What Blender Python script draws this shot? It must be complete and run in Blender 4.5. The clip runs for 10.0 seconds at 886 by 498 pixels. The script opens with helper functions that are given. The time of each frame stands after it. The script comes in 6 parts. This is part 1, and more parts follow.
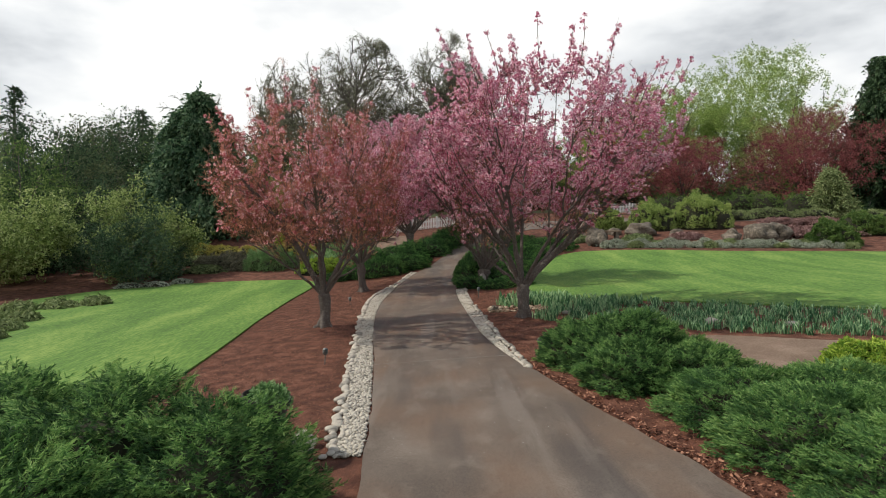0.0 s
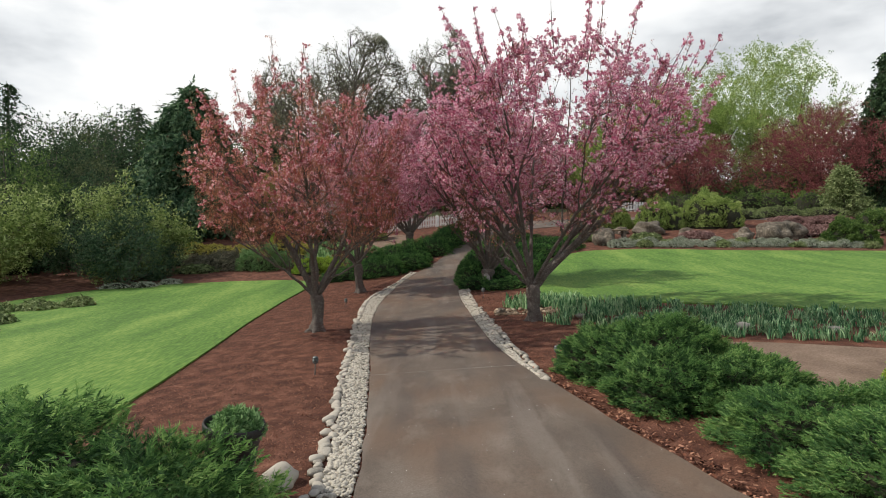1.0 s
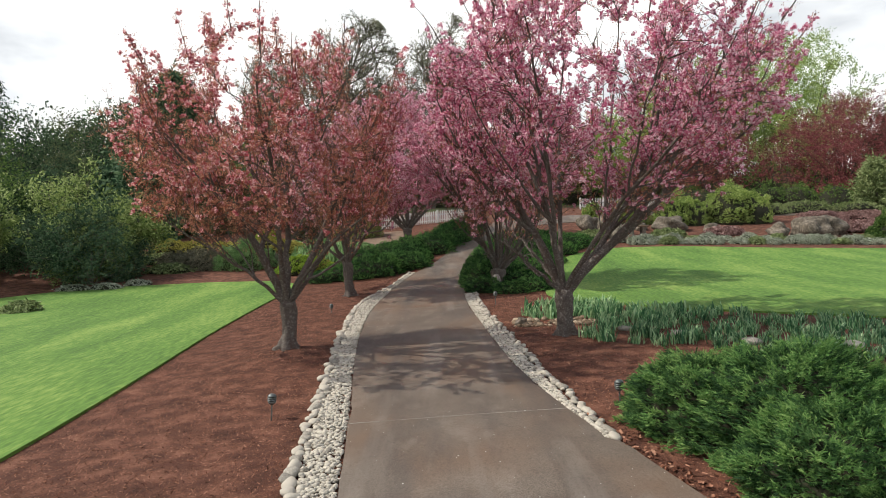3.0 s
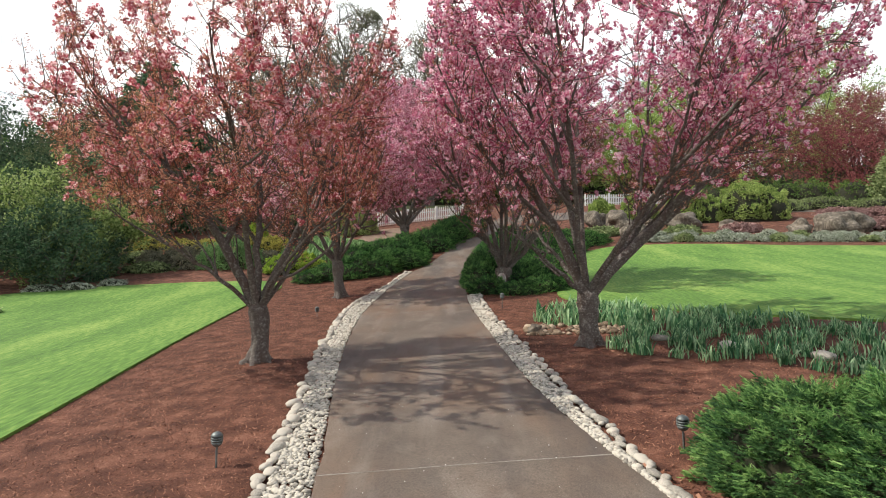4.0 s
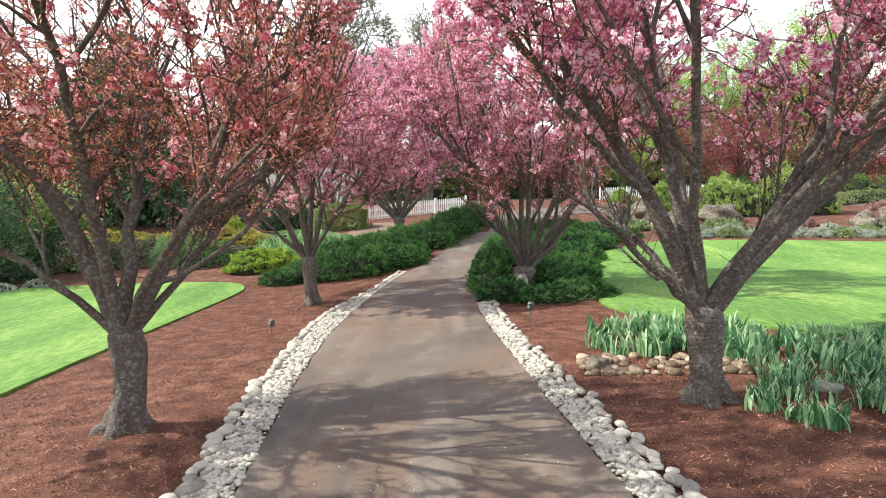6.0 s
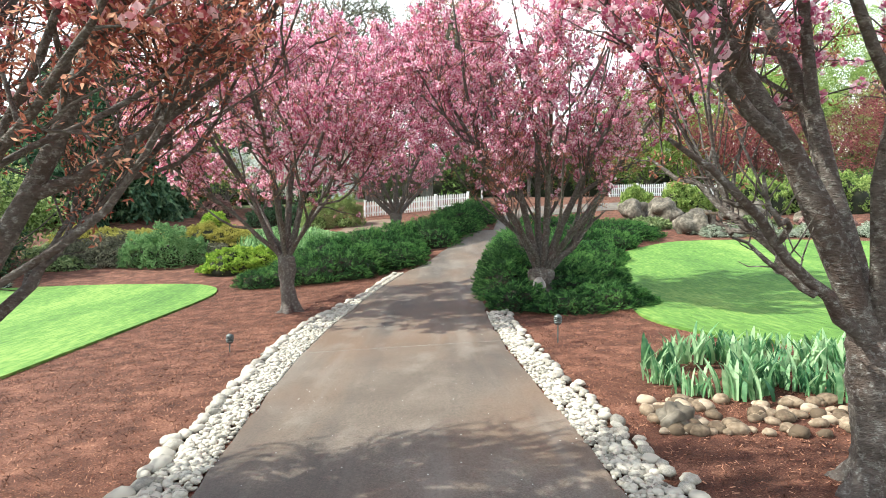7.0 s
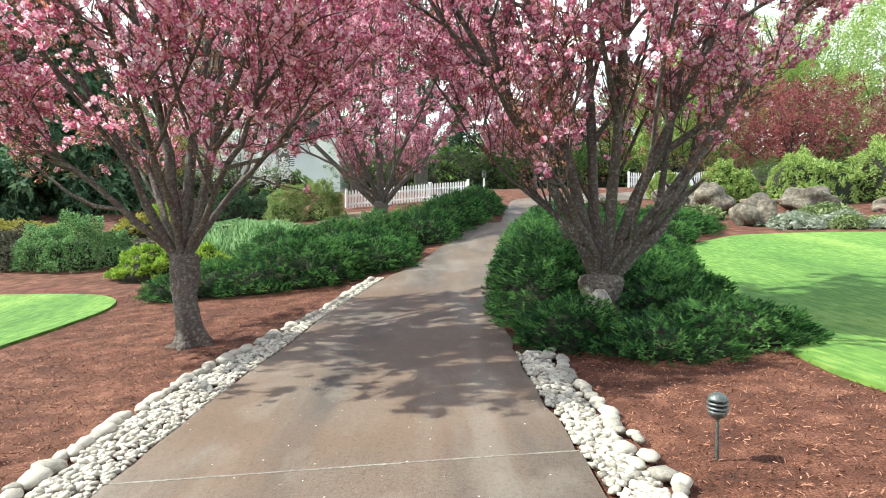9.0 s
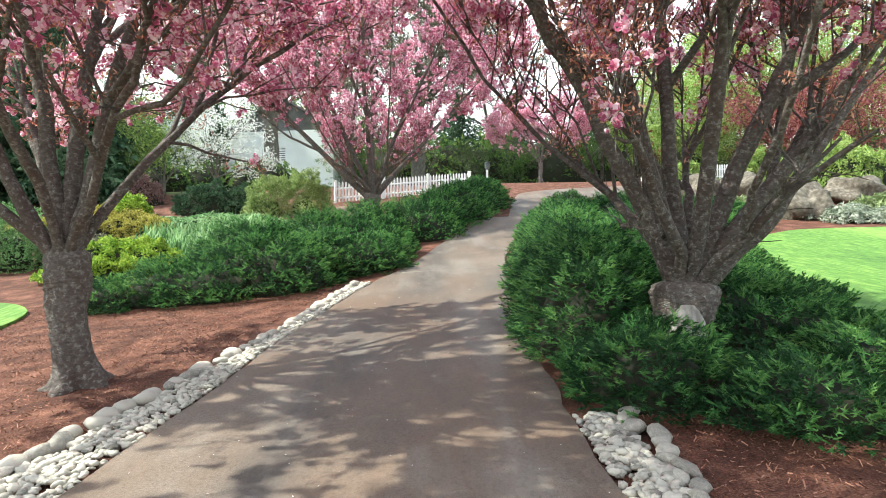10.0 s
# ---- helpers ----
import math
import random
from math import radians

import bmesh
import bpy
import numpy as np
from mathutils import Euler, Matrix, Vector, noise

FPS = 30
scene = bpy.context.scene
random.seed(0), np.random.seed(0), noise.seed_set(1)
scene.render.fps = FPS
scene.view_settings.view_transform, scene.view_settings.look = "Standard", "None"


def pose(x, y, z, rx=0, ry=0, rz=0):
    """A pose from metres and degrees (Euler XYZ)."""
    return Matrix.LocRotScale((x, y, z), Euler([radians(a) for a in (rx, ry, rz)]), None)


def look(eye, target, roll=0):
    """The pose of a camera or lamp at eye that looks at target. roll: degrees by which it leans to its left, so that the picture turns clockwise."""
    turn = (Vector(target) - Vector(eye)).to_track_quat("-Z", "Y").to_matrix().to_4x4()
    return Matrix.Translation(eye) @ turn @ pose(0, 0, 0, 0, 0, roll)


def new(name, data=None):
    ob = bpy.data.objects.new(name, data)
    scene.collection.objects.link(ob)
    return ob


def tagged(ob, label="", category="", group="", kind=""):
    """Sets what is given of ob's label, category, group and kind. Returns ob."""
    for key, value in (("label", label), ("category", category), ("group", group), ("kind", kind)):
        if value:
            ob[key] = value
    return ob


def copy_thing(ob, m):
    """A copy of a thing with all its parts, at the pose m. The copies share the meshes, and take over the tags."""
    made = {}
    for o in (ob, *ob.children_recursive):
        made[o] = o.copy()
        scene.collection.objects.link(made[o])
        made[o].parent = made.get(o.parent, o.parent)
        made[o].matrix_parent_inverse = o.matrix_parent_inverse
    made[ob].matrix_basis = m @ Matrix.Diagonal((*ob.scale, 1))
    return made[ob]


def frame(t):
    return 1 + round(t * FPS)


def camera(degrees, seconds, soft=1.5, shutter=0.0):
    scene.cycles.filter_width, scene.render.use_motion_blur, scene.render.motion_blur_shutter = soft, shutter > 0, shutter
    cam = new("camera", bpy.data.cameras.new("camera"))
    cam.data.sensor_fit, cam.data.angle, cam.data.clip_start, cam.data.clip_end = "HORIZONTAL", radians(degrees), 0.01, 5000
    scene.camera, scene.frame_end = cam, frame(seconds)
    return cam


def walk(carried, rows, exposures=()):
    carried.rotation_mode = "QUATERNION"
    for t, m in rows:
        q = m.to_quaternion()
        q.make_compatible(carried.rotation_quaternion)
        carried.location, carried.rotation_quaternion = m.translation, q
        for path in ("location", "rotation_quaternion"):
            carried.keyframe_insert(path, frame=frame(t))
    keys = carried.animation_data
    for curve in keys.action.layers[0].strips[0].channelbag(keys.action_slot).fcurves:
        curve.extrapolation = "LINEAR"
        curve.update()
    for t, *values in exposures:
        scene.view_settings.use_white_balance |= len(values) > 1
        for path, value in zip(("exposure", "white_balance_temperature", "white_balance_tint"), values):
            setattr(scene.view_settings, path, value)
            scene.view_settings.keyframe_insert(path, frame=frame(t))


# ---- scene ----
cam = camera(73.0, 10.0, soft=0.55)
PATH = [
    (0.0, (-0.196, 0.383, 2.41), (-0.18, 2.383, 2.424), -0.5),
    (0.5, (-0.217, 1.103, 2.38), (-0.2, 3.103, 2.395), -0.45),
    (1.0, (-0.298, 1.887, 2.333), (-0.279, 3.887, 2.349), -0.45),
    (1.5, (-0.37, 2.73, 2.319), (-0.348, 4.73, 2.335), -0.45),
    (2.0, (-0.411, 3.586, 2.309), (-0.388, 5.586, 2.324), -0.45),
    (2.5, (-0.438, 4.546, 2.286), (-0.415, 6.546, 2.3), -0.45),
    (4.0, (-0.455, 7.734, 2.172), (-0.426, 9.734, 2.184), -0.4),
    (4.5, (-0.478, 8.858, 2.107), (-0.449, 10.858, 2.118), -0.4),
    (5.0, (-0.493, 10.07, 2.043), (-0.461, 12.069, 2.055), -0.35),
    (5.5, (-0.5, 11.283, 2.025), (-0.466, 13.283, 2.037), -0.3),
    (7.0, (-0.525, 15.049, 1.987), (-0.487, 17.048, 2.0), 0.15),
    (7.5, (-0.518, 16.339, 1.979), (-0.477, 18.339, 1.992), 0.1),
    (8.0, (-0.493, 17.681, 1.967), (-0.448, 19.68, 1.979), 0.1),
    (8.5, (-0.456, 19.024, 1.948), (-0.409, 21.024, 1.96), 0.0),
    (9.0, (-0.427, 20.376, 1.94), (-0.375, 22.375, 1.95), 0.0),
    (9.5, (-0.42, 21.752, 1.935), (-0.364, 23.751, 1.941), 0.0),
    (10.0, (-0.422, 23.101, 1.922), (-0.363, 25.1, 1.928), 0.0),
]
walk(cam, [(t, look(e, g, r)) for t, e, g, r in PATH],
     exposures=[(0.0, -0.52, 6500, 9), (2.5, -0.34, 6500, 9), (4.5, 0.20, 6450, 9), (5.5, 0.52, 6350, 9), (7.0, 0.92, 6050, 1), (9.0, 0.90, 6050, 0), (10.0, 1.08, 6050, 0)])

# ---- world and sun ----
SUN_EL, SUN_AZ = radians(46.5), radians(177)      # azimuth counted from +x towards +y
world = bpy.data.worlds.new("sky")
world.use_nodes = True
scene.world = world
wn, wl = world.node_tree.nodes, world.node_tree.links
wn.clear()
w_out = wn.new("ShaderNodeOutputWorld")
w_bg = wn.new("ShaderNodeBackground")
w_sky = wn.new("ShaderNodeTexSky")
w_sky.sky_type, w_sky.sun_disc = "NISHITA", False
w_sky.sun_elevation, w_sky.sun_rotation = SUN_EL, radians(90) - SUN_AZ
w_dim = wn.new("ShaderNodeVectorMath")
w_dim.operation = "SCALE"
w_dim.inputs["Scale"].default_value = 0.1
w_co = wn.new("ShaderNodeTexCoord")
w_map = wn.new("ShaderNodeMapping")
w_map.inputs["Scale"].default_value = (1.0, 1.0, 2.6)
w_map.inputs["Location"].default_value = (0.3, 0.1, 0.2)
w_noise = wn.new("ShaderNodeTexNoise")
w_noise.inputs["Scale"].default_value, w_noise.inputs["Detail"].default_value = 2.2, 7
w_noise.inputs["Roughness"].default_value = 0.52
w_ramp = wn.new("ShaderNodeValToRGB")
w_ramp.color_ramp.elements[0].position, w_ramp.color_ramp.elements[0].color = 0.33, (0.44, 0.465, 0.50, 1)
w_ramp.color_ramp.elements[1].position, w_ramp.color_ramp.elements[1].color = 0.56, (1.12, 1.115, 1.10, 1)
_e = w_ramp.color_ramp.elements.new(0.46)
_e.color = (0.86, 0.88, 0.90, 1)
w_mix = wn.new("ShaderNodeMix")
w_mix.data_type = "RGBA"
w_sep = wn.new("ShaderNodeSeparateXYZ")
w_high = wn.new("ShaderNodeMapRange")
w_high.inputs["From Min"].default_value, w_high.inputs["From Max"].default_value = 0.36, 0.68
w_high.inputs["To Min"].default_value, w_high.inputs["To Max"].default_value = 0.97, 0.18
wl.new(w_co.outputs["Generated"], w_sep.inputs[0])
wl.new(w_sep.outputs["Z"], w_high.inputs["Value"])
wl.new(w_high.outputs[0], w_mix.inputs["Factor"])
wl.new(w_sky.outputs[0], w_dim.inputs[0])
wl.new(w_co.outputs["Generated"], w_map.inputs["Vector"])
wl.new(w_map.outputs[0], w_noise.inputs["Vector"])
wl.new(w_noise.outputs["Fac"], w_ramp.inputs[0])
wl.new(w_dim.outputs[0], w_mix.inputs[6])
wl.new(w_ramp.outputs[0], w_mix.inputs[7])
wl.new(w_mix.outputs[2], w_bg.inputs["Color"])
w_bg.inputs["Strength"].default_value = 1.45
wl.new(w_bg.outputs[0], w_out.inputs[0])

sun = new("sun", bpy.data.lights.new("sun", "SUN"))
sun.data.energy, sun.data.angle, sun.data.color = 4.8, radians(0.6), (1.0, 0.93, 0.82)
_to_sun = Vector((math.cos(SUN_EL) * math.cos(SUN_AZ), math.cos(SUN_EL) * math.sin(SUN_AZ), math.sin(SUN_EL)))
sun.matrix_world = look(_to_sun * 60, (0, 0, 0))


# ---- materials ----
def surface(name, dark, mid, light, scale=6.0, rough=0.8, grain=40.0, bump=0.3, islands=0.0, each=0.0, glow=0.0, metal=0.0, stretch=(1, 1, 1), reach=0.02, fine_relief=False):
    """Three tones mixed by large and fine noise, with relief; islands and each: how far pieces differ; glow: light let through leaves."""
    m = bpy.data.materials.new(name)
    m.use_nodes = True
    n, l = m.node_tree.nodes, m.node_tree.links
    b = n["Principled BSDF"]
    co = n.new("ShaderNodeTexCoord")
    mp = n.new("ShaderNodeMapping")
    mp.inputs["Scale"].default_value = stretch
    l.new(co.outputs["Object"], mp.inputs["Vector"])
    big, fine = n.new("ShaderNodeTexNoise"), n.new("ShaderNodeTexNoise")
    big.inputs["Scale"].default_value, big.inputs["Detail"].default_value = scale, 4
    fine.inputs["Scale"].default_value, fine.inputs["Detail"].default_value = grain, 3
    l.new(mp.outputs[0], big.inputs["Vector"])
    l.new(mp.outputs[0], fine.inputs["Vector"])
    half = n.new("ShaderNodeMath")
    half.operation = "MULTIPLY_ADD"
    half.inputs[1].default_value, half.inputs[2].default_value = 0.5, 0.0
    l.new(fine.outputs["Fac"], half.inputs[0])
    fac = n.new("ShaderNodeMath")
    fac.operation = "MULTIPLY_ADD"
    fac.inputs[1].default_value = 0.5
    l.new(big.outputs["Fac"], fac.inputs[0])
    l.new(half.outputs[0], fac.inputs[2])
    last = fac.outputs[0]
    for amount, kind, out in ((islands, "ShaderNodeNewGeometry", "Random Per Island"), (each, "ShaderNodeObjectInfo", "Random")):
        if amount:
            info, add = n.new(kind), n.new("ShaderNodeMath")
            add.operation = "MULTIPLY_ADD"
            add.inputs[1].default_value = amount
            l.new(info.outputs[out], add.inputs[0])
            shift = n.new("ShaderNodeMath")
            shift.operation = "SUBTRACT"
            shift.inputs[1].default_value = amount / 2
            l.new(last, add.inputs[2])
            l.new(add.outputs[0], shift.inputs[0])
            last = shift.outputs[0]
    ramp = n.new("ShaderNodeValToRGB")
    el = ramp.color_ramp.elements
    el[0].position, el[0].color = 0.30, (*dark, 1)
    el[1].position, el[1].color = 0.70, (*light, 1)
    e = el.new(0.5)
    e.color = (*mid, 1)
    l.new(last, ramp.inputs[0])
    l.new(ramp.outputs[0], b.inputs["Base Color"])
    b.inputs["Roughness"].default_value, b.inputs["Metallic"].default_value = rough, metal
    b.inputs["Specular IOR Level"].default_value = 0.35 if not glow else 0.25
    if bump:
        bp = n.new("ShaderNodeBump")
        bp.inputs["Strength"].default_value, bp.inputs["Distance"].default_value = bump, reach
        l.new(fine.outputs["Fac"] if fine_relief else fac.outputs[0], bp.inputs["Height"])
        l.new(bp.outputs[0], b.inputs["Normal"])
    if glow:
        tr, mx = n.new("ShaderNodeBsdfTranslucent"), n.new("ShaderNodeMixShader")
        l.new(ramp.outputs[0], tr.inputs["Color"])
        mx.inputs[0].default_value = glow
        l.new(b.outputs[0], mx.inputs[1])
        l.new(tr.outputs[0], mx.inputs[2])
        l.new(mx.outputs[0], n["Material Output"].inputs[0])
    return m


M_MULCH = surface("bark_mulch", (0.028, 0.011, 0.006), (0.122, 0.046, 0.027), (0.33, 0.155, 0.098), 3, 0.95, 75, 1.0, reach=0.022, fine_relief=True)
M_CHIP = surface("bark_chip", (0.06, 0.022, 0.012), (0.175, 0.064, 0.035), (0.40, 0.205, 0.13), 3, 0.9, 30, 0.2, islands=0.75)
M_LAWN = surface("mown_turf", (0.042, 0.105, 0.017), (0.111, 0.220, 0.036), (0.262, 0.362, 0.082), 0.8, 0.9, 14, 0.8, reach=0.03, stretch=(1, 0.22, 1))
M_BLADE = surface("grass_blade", (0.048, 0.13, 0.020), (0.121, 0.24, 0.040), (0.260, 0.37, 0.083), 0.35, 0.7, 20, 0, islands=0.35, glow=0.3)
def drive_surface():
    """Concrete with worn tracks along its length, rusty stains and fine aggregate."""
    m = surface("worn_concrete", (0.088, 0.069, 0.055), (0.162, 0.131, 0.104), (0.285, 0.24, 0.195), 0.8, 0.62, 60, 0.3, reach=0.006)
    n, l = m.node_tree.nodes, m.node_tree.links
    b = n["Principled BSDF"]
    was = b.inputs["Base Color"].links[0].from_socket
    co = n.new("ShaderNodeTexCoord")

    def field(scale, stretch, lo, hi, detail):
        mp, no, rg = n.new("ShaderNodeMapping"), n.new("ShaderNodeTexNoise"), n.new("ShaderNodeMapRange")
        mp.inputs["Scale"].default_value = stretch
        no.inputs["Scale"].default_value, no.inputs["Detail"].default_value = scale, detail
        rg.inputs["From Min"].default_value, rg.inputs["From Max"].default_value = lo, hi
        l.new(co.outputs["Object"], mp.inputs["Vector"])
        l.new(mp.outputs[0], no.inputs["Vector"])
        l.new(no.outputs["Fac"], rg.inputs["Value"])
        return rg.outputs[0]

    def blend(kind, amount, fac, first, tone):
        mx, sc = n.new("ShaderNodeMix"), n.new("ShaderNodeMath")
        mx.data_type, mx.blend_type, sc.operation = "RGBA", kind, "MULTIPLY"
        sc.inputs[1].default_value = amount
        l.new(fac, sc.inputs[0])
        l.new(sc.outputs[0], mx.inputs[0])
        l.new(first, mx.inputs[6])
        mx.inputs[7].default_value = (*tone, 1)
        return mx.outputs[2]

    c = blend("MIX", 0.75, field(0.55, (1, 0.7, 1), 0.43, 0.62, 6), was, (0.185, 0.122, 0.082))
    c = blend("MIX", 0.8, field(1.3, (1, 0.16, 1), 0.50, 0.68, 5), c, (0.095, 0.080, 0.070))
    c = blend("MIX", 0.3, field(2.4, (1, 0.5, 1), 0.56, 0.68, 8), c, (0.30, 0.26, 0.215))
    c = blend("MULTIPLY", 0.55, field(150, (1, 1, 1), 0.42, 0.62, 2), c, (0.45, 0.43, 0.42))
    c = blend("MIX", 0.55, field(2.1, (1, 0.07, 1), 0.54, 0.66, 7), c, (0.215, 0.185, 0.155))
    c = blend("MULTIPLY", 0.5, field(38, (1, 0.6, 1), 0.50, 0.72, 4), c, (0.55, 0.52, 0.50))
    l.new(c, b.inputs["Base Color"])
    return m


M_DRIVE = drive_surface()
M_JOINT = surface("joint_filler", (0.13, 0.11, 0.09), (0.22, 0.195, 0.165), (0.38, 0.35, 0.31), 3, 0.9, 40, 0.3)
M_STONE = surface("river_stone", (0.13, 0.115, 0.095), (0.29, 0.265, 0.22), (0.50, 0.46, 0.385), 3, 0.75, 30, 0.3, islands=0.65, each=0.6)
M_COBBLE = surface("grey_cobble", (0.14, 0.128, 0.110), (0.28, 0.256, 0.215), (0.47, 0.43, 0.36), 3, 0.75, 30, 0.3, islands=0.5, each=0.5)
M_ROCK = surface("mossy_boulder", (0.042, 0.034, 0.026), (0.125, 0.105, 0.081), (0.28, 0.24, 0.19), 2.2, 0.9, 9, 0.8, reach=0.05)
M_FIELD = surface("field_stone", (0.11, 0.078, 0.050), (0.25, 0.185, 0.125), (0.42, 0.335, 0.245), 3, 0.85, 22, 0.6, each=0.5)
def bark_surface():
    """Dark cherry bark, ringed across, with grey lichen patches."""
    m = bpy.data.materials.new("cherry_bark")
    m.use_nodes = True
    n, l = m.node_tree.nodes, m.node_tree.links
    b = n["Principled BSDF"]
    co = n.new("ShaderNodeTexCoord")

    def field(scale, stretch, lo, hi, detail):
        mp, no, rg = n.new("ShaderNodeMapping"), n.new("ShaderNodeTexNoise"), n.new("ShaderNodeMapRange")
        mp.inputs["Scale"].default_value = stretch
        no.inputs["Scale"].default_value, no.inputs["Detail"].default_value = scale, detail
        rg.inputs["From Min"].default_value, rg.inputs["From Max"].default_value = lo, hi
        l.new(co.outputs["Object"], mp.inputs["Vector"])
        l.new(mp.outputs[0], no.inputs["Vector"])
        l.new(no.outputs["Fac"], rg.inputs["Value"])
        return rg.outputs[0]

    def blend(fac, first, tone):
        mx = n.new("ShaderNodeMix")
        mx.data_type = "RGBA"
        l.new(fac, mx.inputs[0])
        if isinstance(first, tuple):
            mx.inputs[6].default_value = (*first, 1)
        else:
            l.new(first, mx.inputs[6])
        mx.inputs[7].default_value = (*tone, 1)
        return mx.outputs[2]

    rings, grain = field(1.0, (22, 22, 46), 0.22, 0.80, 9), field(60, (1, 1, 2), 0.35, 0.65, 3)
    c = blend(rings, (0.062, 0.050, 0.043), (0.165, 0.136, 0.118))
    c = blend(field(3.2, (1, 1, 0.7), 0.50, 0.75, 3), c, (0.085, 0.055, 0.042))
    lichen, cut = field(24, (1, 1, 1.0), 0.50, 0.64, 9), n.new("ShaderNodeMath")
    cut.operation = "MULTIPLY"
    l.new(lichen, cut.inputs[0])
    l.new(grain, cut.inputs[1])
    c = blend(cut.outputs[0], c, (0.29, 0.275, 0.25))
    l.new(c, b.inputs["Base Color"])
    b.inputs["Roughness"].default_value, b.inputs["Specular IOR Level"].default_value = 0.85, 0.3
    add, bp = n.new("ShaderNodeMath"), n.new("ShaderNodeBump")
    add.operation = "MULTIPLY_ADD"
    add.inputs[1].default_value = 0.4
    l.new(grain, add.inputs[0])
    l.new(rings, add.inputs[2])
    bp.inputs["Strength"].default_value, bp.inputs["Distance"].default_value = 0.9, 0.015
    l.new(add.outputs[0], bp.inputs["Height"])
    l.new(bp.outputs[0], b.inputs["Normal"])
    return m


M_BARK = bark_surface()
M_TWIG = surface("cherry_twig", (0.028, 0.020, 0.018), (0.075, 0.056, 0.05), (0.17, 0.14, 0.125), 6, 0.85, 30, 0.5)
M_SCAR = surface("bare_heartwood", (0.14, 0.125, 0.11), (0.29, 0.265, 0.24), (0.45, 0.42, 0.385), 6, 0.8, 30, 0.5, stretch=(1, 1, 0.2))
M_PETAL = surface("pink_petal", (0.54, 0.14, 0.26), (0.86, 0.415, 0.55), (0.98, 0.81, 0.87), 1.2, 0.6, 12, 0, islands=0.85, glow=0.65)
M_PETAL_DEEP = surface("deep_pink_petal", (0.46, 0.11, 0.14), (0.76, 0.30, 0.33), (0.95, 0.68, 0.70), 1.2, 0.6, 12, 0, islands=0.85, glow=0.62)
M_BRONZE = surface("bronze_leaf", (0.25, 0.078, 0.055), (0.49, 0.195, 0.130), (0.70, 0.39, 0.27), 1.0, 0.55, 12, 0, islands=0.6, glow=0.55)
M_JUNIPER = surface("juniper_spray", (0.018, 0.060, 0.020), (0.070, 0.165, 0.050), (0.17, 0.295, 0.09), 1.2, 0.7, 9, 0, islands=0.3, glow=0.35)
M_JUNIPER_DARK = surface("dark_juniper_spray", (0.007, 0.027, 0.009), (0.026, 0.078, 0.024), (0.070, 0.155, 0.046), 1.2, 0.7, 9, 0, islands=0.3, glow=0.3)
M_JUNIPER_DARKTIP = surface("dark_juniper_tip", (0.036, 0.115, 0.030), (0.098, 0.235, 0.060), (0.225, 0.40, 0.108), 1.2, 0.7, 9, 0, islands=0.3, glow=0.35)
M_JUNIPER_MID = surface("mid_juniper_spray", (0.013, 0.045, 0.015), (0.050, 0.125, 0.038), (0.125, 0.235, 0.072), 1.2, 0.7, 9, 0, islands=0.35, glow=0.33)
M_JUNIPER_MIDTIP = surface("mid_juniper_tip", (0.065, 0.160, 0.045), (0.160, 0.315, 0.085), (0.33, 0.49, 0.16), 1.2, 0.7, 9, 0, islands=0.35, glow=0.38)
# near-black tone: the shade deep inside shrubs, put into the colour
M_CORE = surface("inner_shade", (0.008, 0.009, 0.005), (0.02, 0.022, 0.011), (0.045, 0.04, 0.02), 5, 0.95, 30, 0.6)
M_IRIS = surface("iris_leaf", (0.050, 0.150, 0.066), (0.165, 0.335, 0.150), (0.42, 0.59, 0.33), 1.5, 0.45, 12, 0, islands=0.6, each=0.25, glow=0.35)
M_RHODO = surface("rhododendron_leaf", (0.12, 0.20, 0.045), (0.34, 0.46, 0.12), (0.58, 0.66, 0.25), 1.0, 0.5, 8, 0, islands=0.5, glow=0.35)
M_YELLOW = surface("golden_leaf", (0.14, 0.26, 0.03), (0.31, 0.46, 0.06), (0.54, 0.64, 0.12), 1.0, 0.6, 8, 0, islands=0.5, glow=0.35)
M_HERB = surface("fresh_herb_leaf", (0.075, 0.16, 0.055), (0.18, 0.33, 0.12), (0.37, 0.54, 0.25), 1.0, 0.55, 8, 0, islands=0.5, glow=0.35)
M_OCHRE = surface("ochre_heath", (0.20, 0.19, 0.04), (0.40, 0.37, 0.08), (0.60, 0.54, 0.16), 1.0, 0.7, 8, 0, islands=0.5, glow=0.3)
M_LIME = surface("lime_leaf", (0.17, 0.26, 0.06), (0.36, 0.49, 0.13), (0.58, 0.68, 0.27), 0.4, 0.6, 5, 0, islands=0.5, glow=0.5)
M_WILLOW = surface("willow_leaf", (0.12, 0.18, 0.05), (0.27, 0.36, 0.11), (0.45, 0.53, 0.22), 0.4, 0.6, 5, 0, islands=0.5, glow=0.4)
M_GREEN = surface("green_leaf", (0.045, 0.10, 0.026), (0.11, 0.195, 0.048), (0.235, 0.33, 0.09), 0.4, 0.6, 5, 0, islands=0.5, glow=0.3)
M_GREY = surface("grey_green_leaf", (0.09, 0.13, 0.045), (0.22, 0.28, 0.11), (0.38, 0.44, 0.21), 0.6, 0.7, 6, 0, islands=0.5, glow=0.25)
M_SILVER = surface("silver_leaf", (0.18, 0.22, 0.15), (0.36, 0.40, 0.30), (0.56, 0.58, 0.48), 1.0, 0.75, 8, 0, islands=0.5, glow=0.3)
M_DUSK = surface("dark_needle", (0.020, 0.050, 0.025), (0.058, 0.115, 0.058), (0.13, 0.20, 0.105), 0.4, 0.75, 6, 0, islands=0.5, glow=0.22)
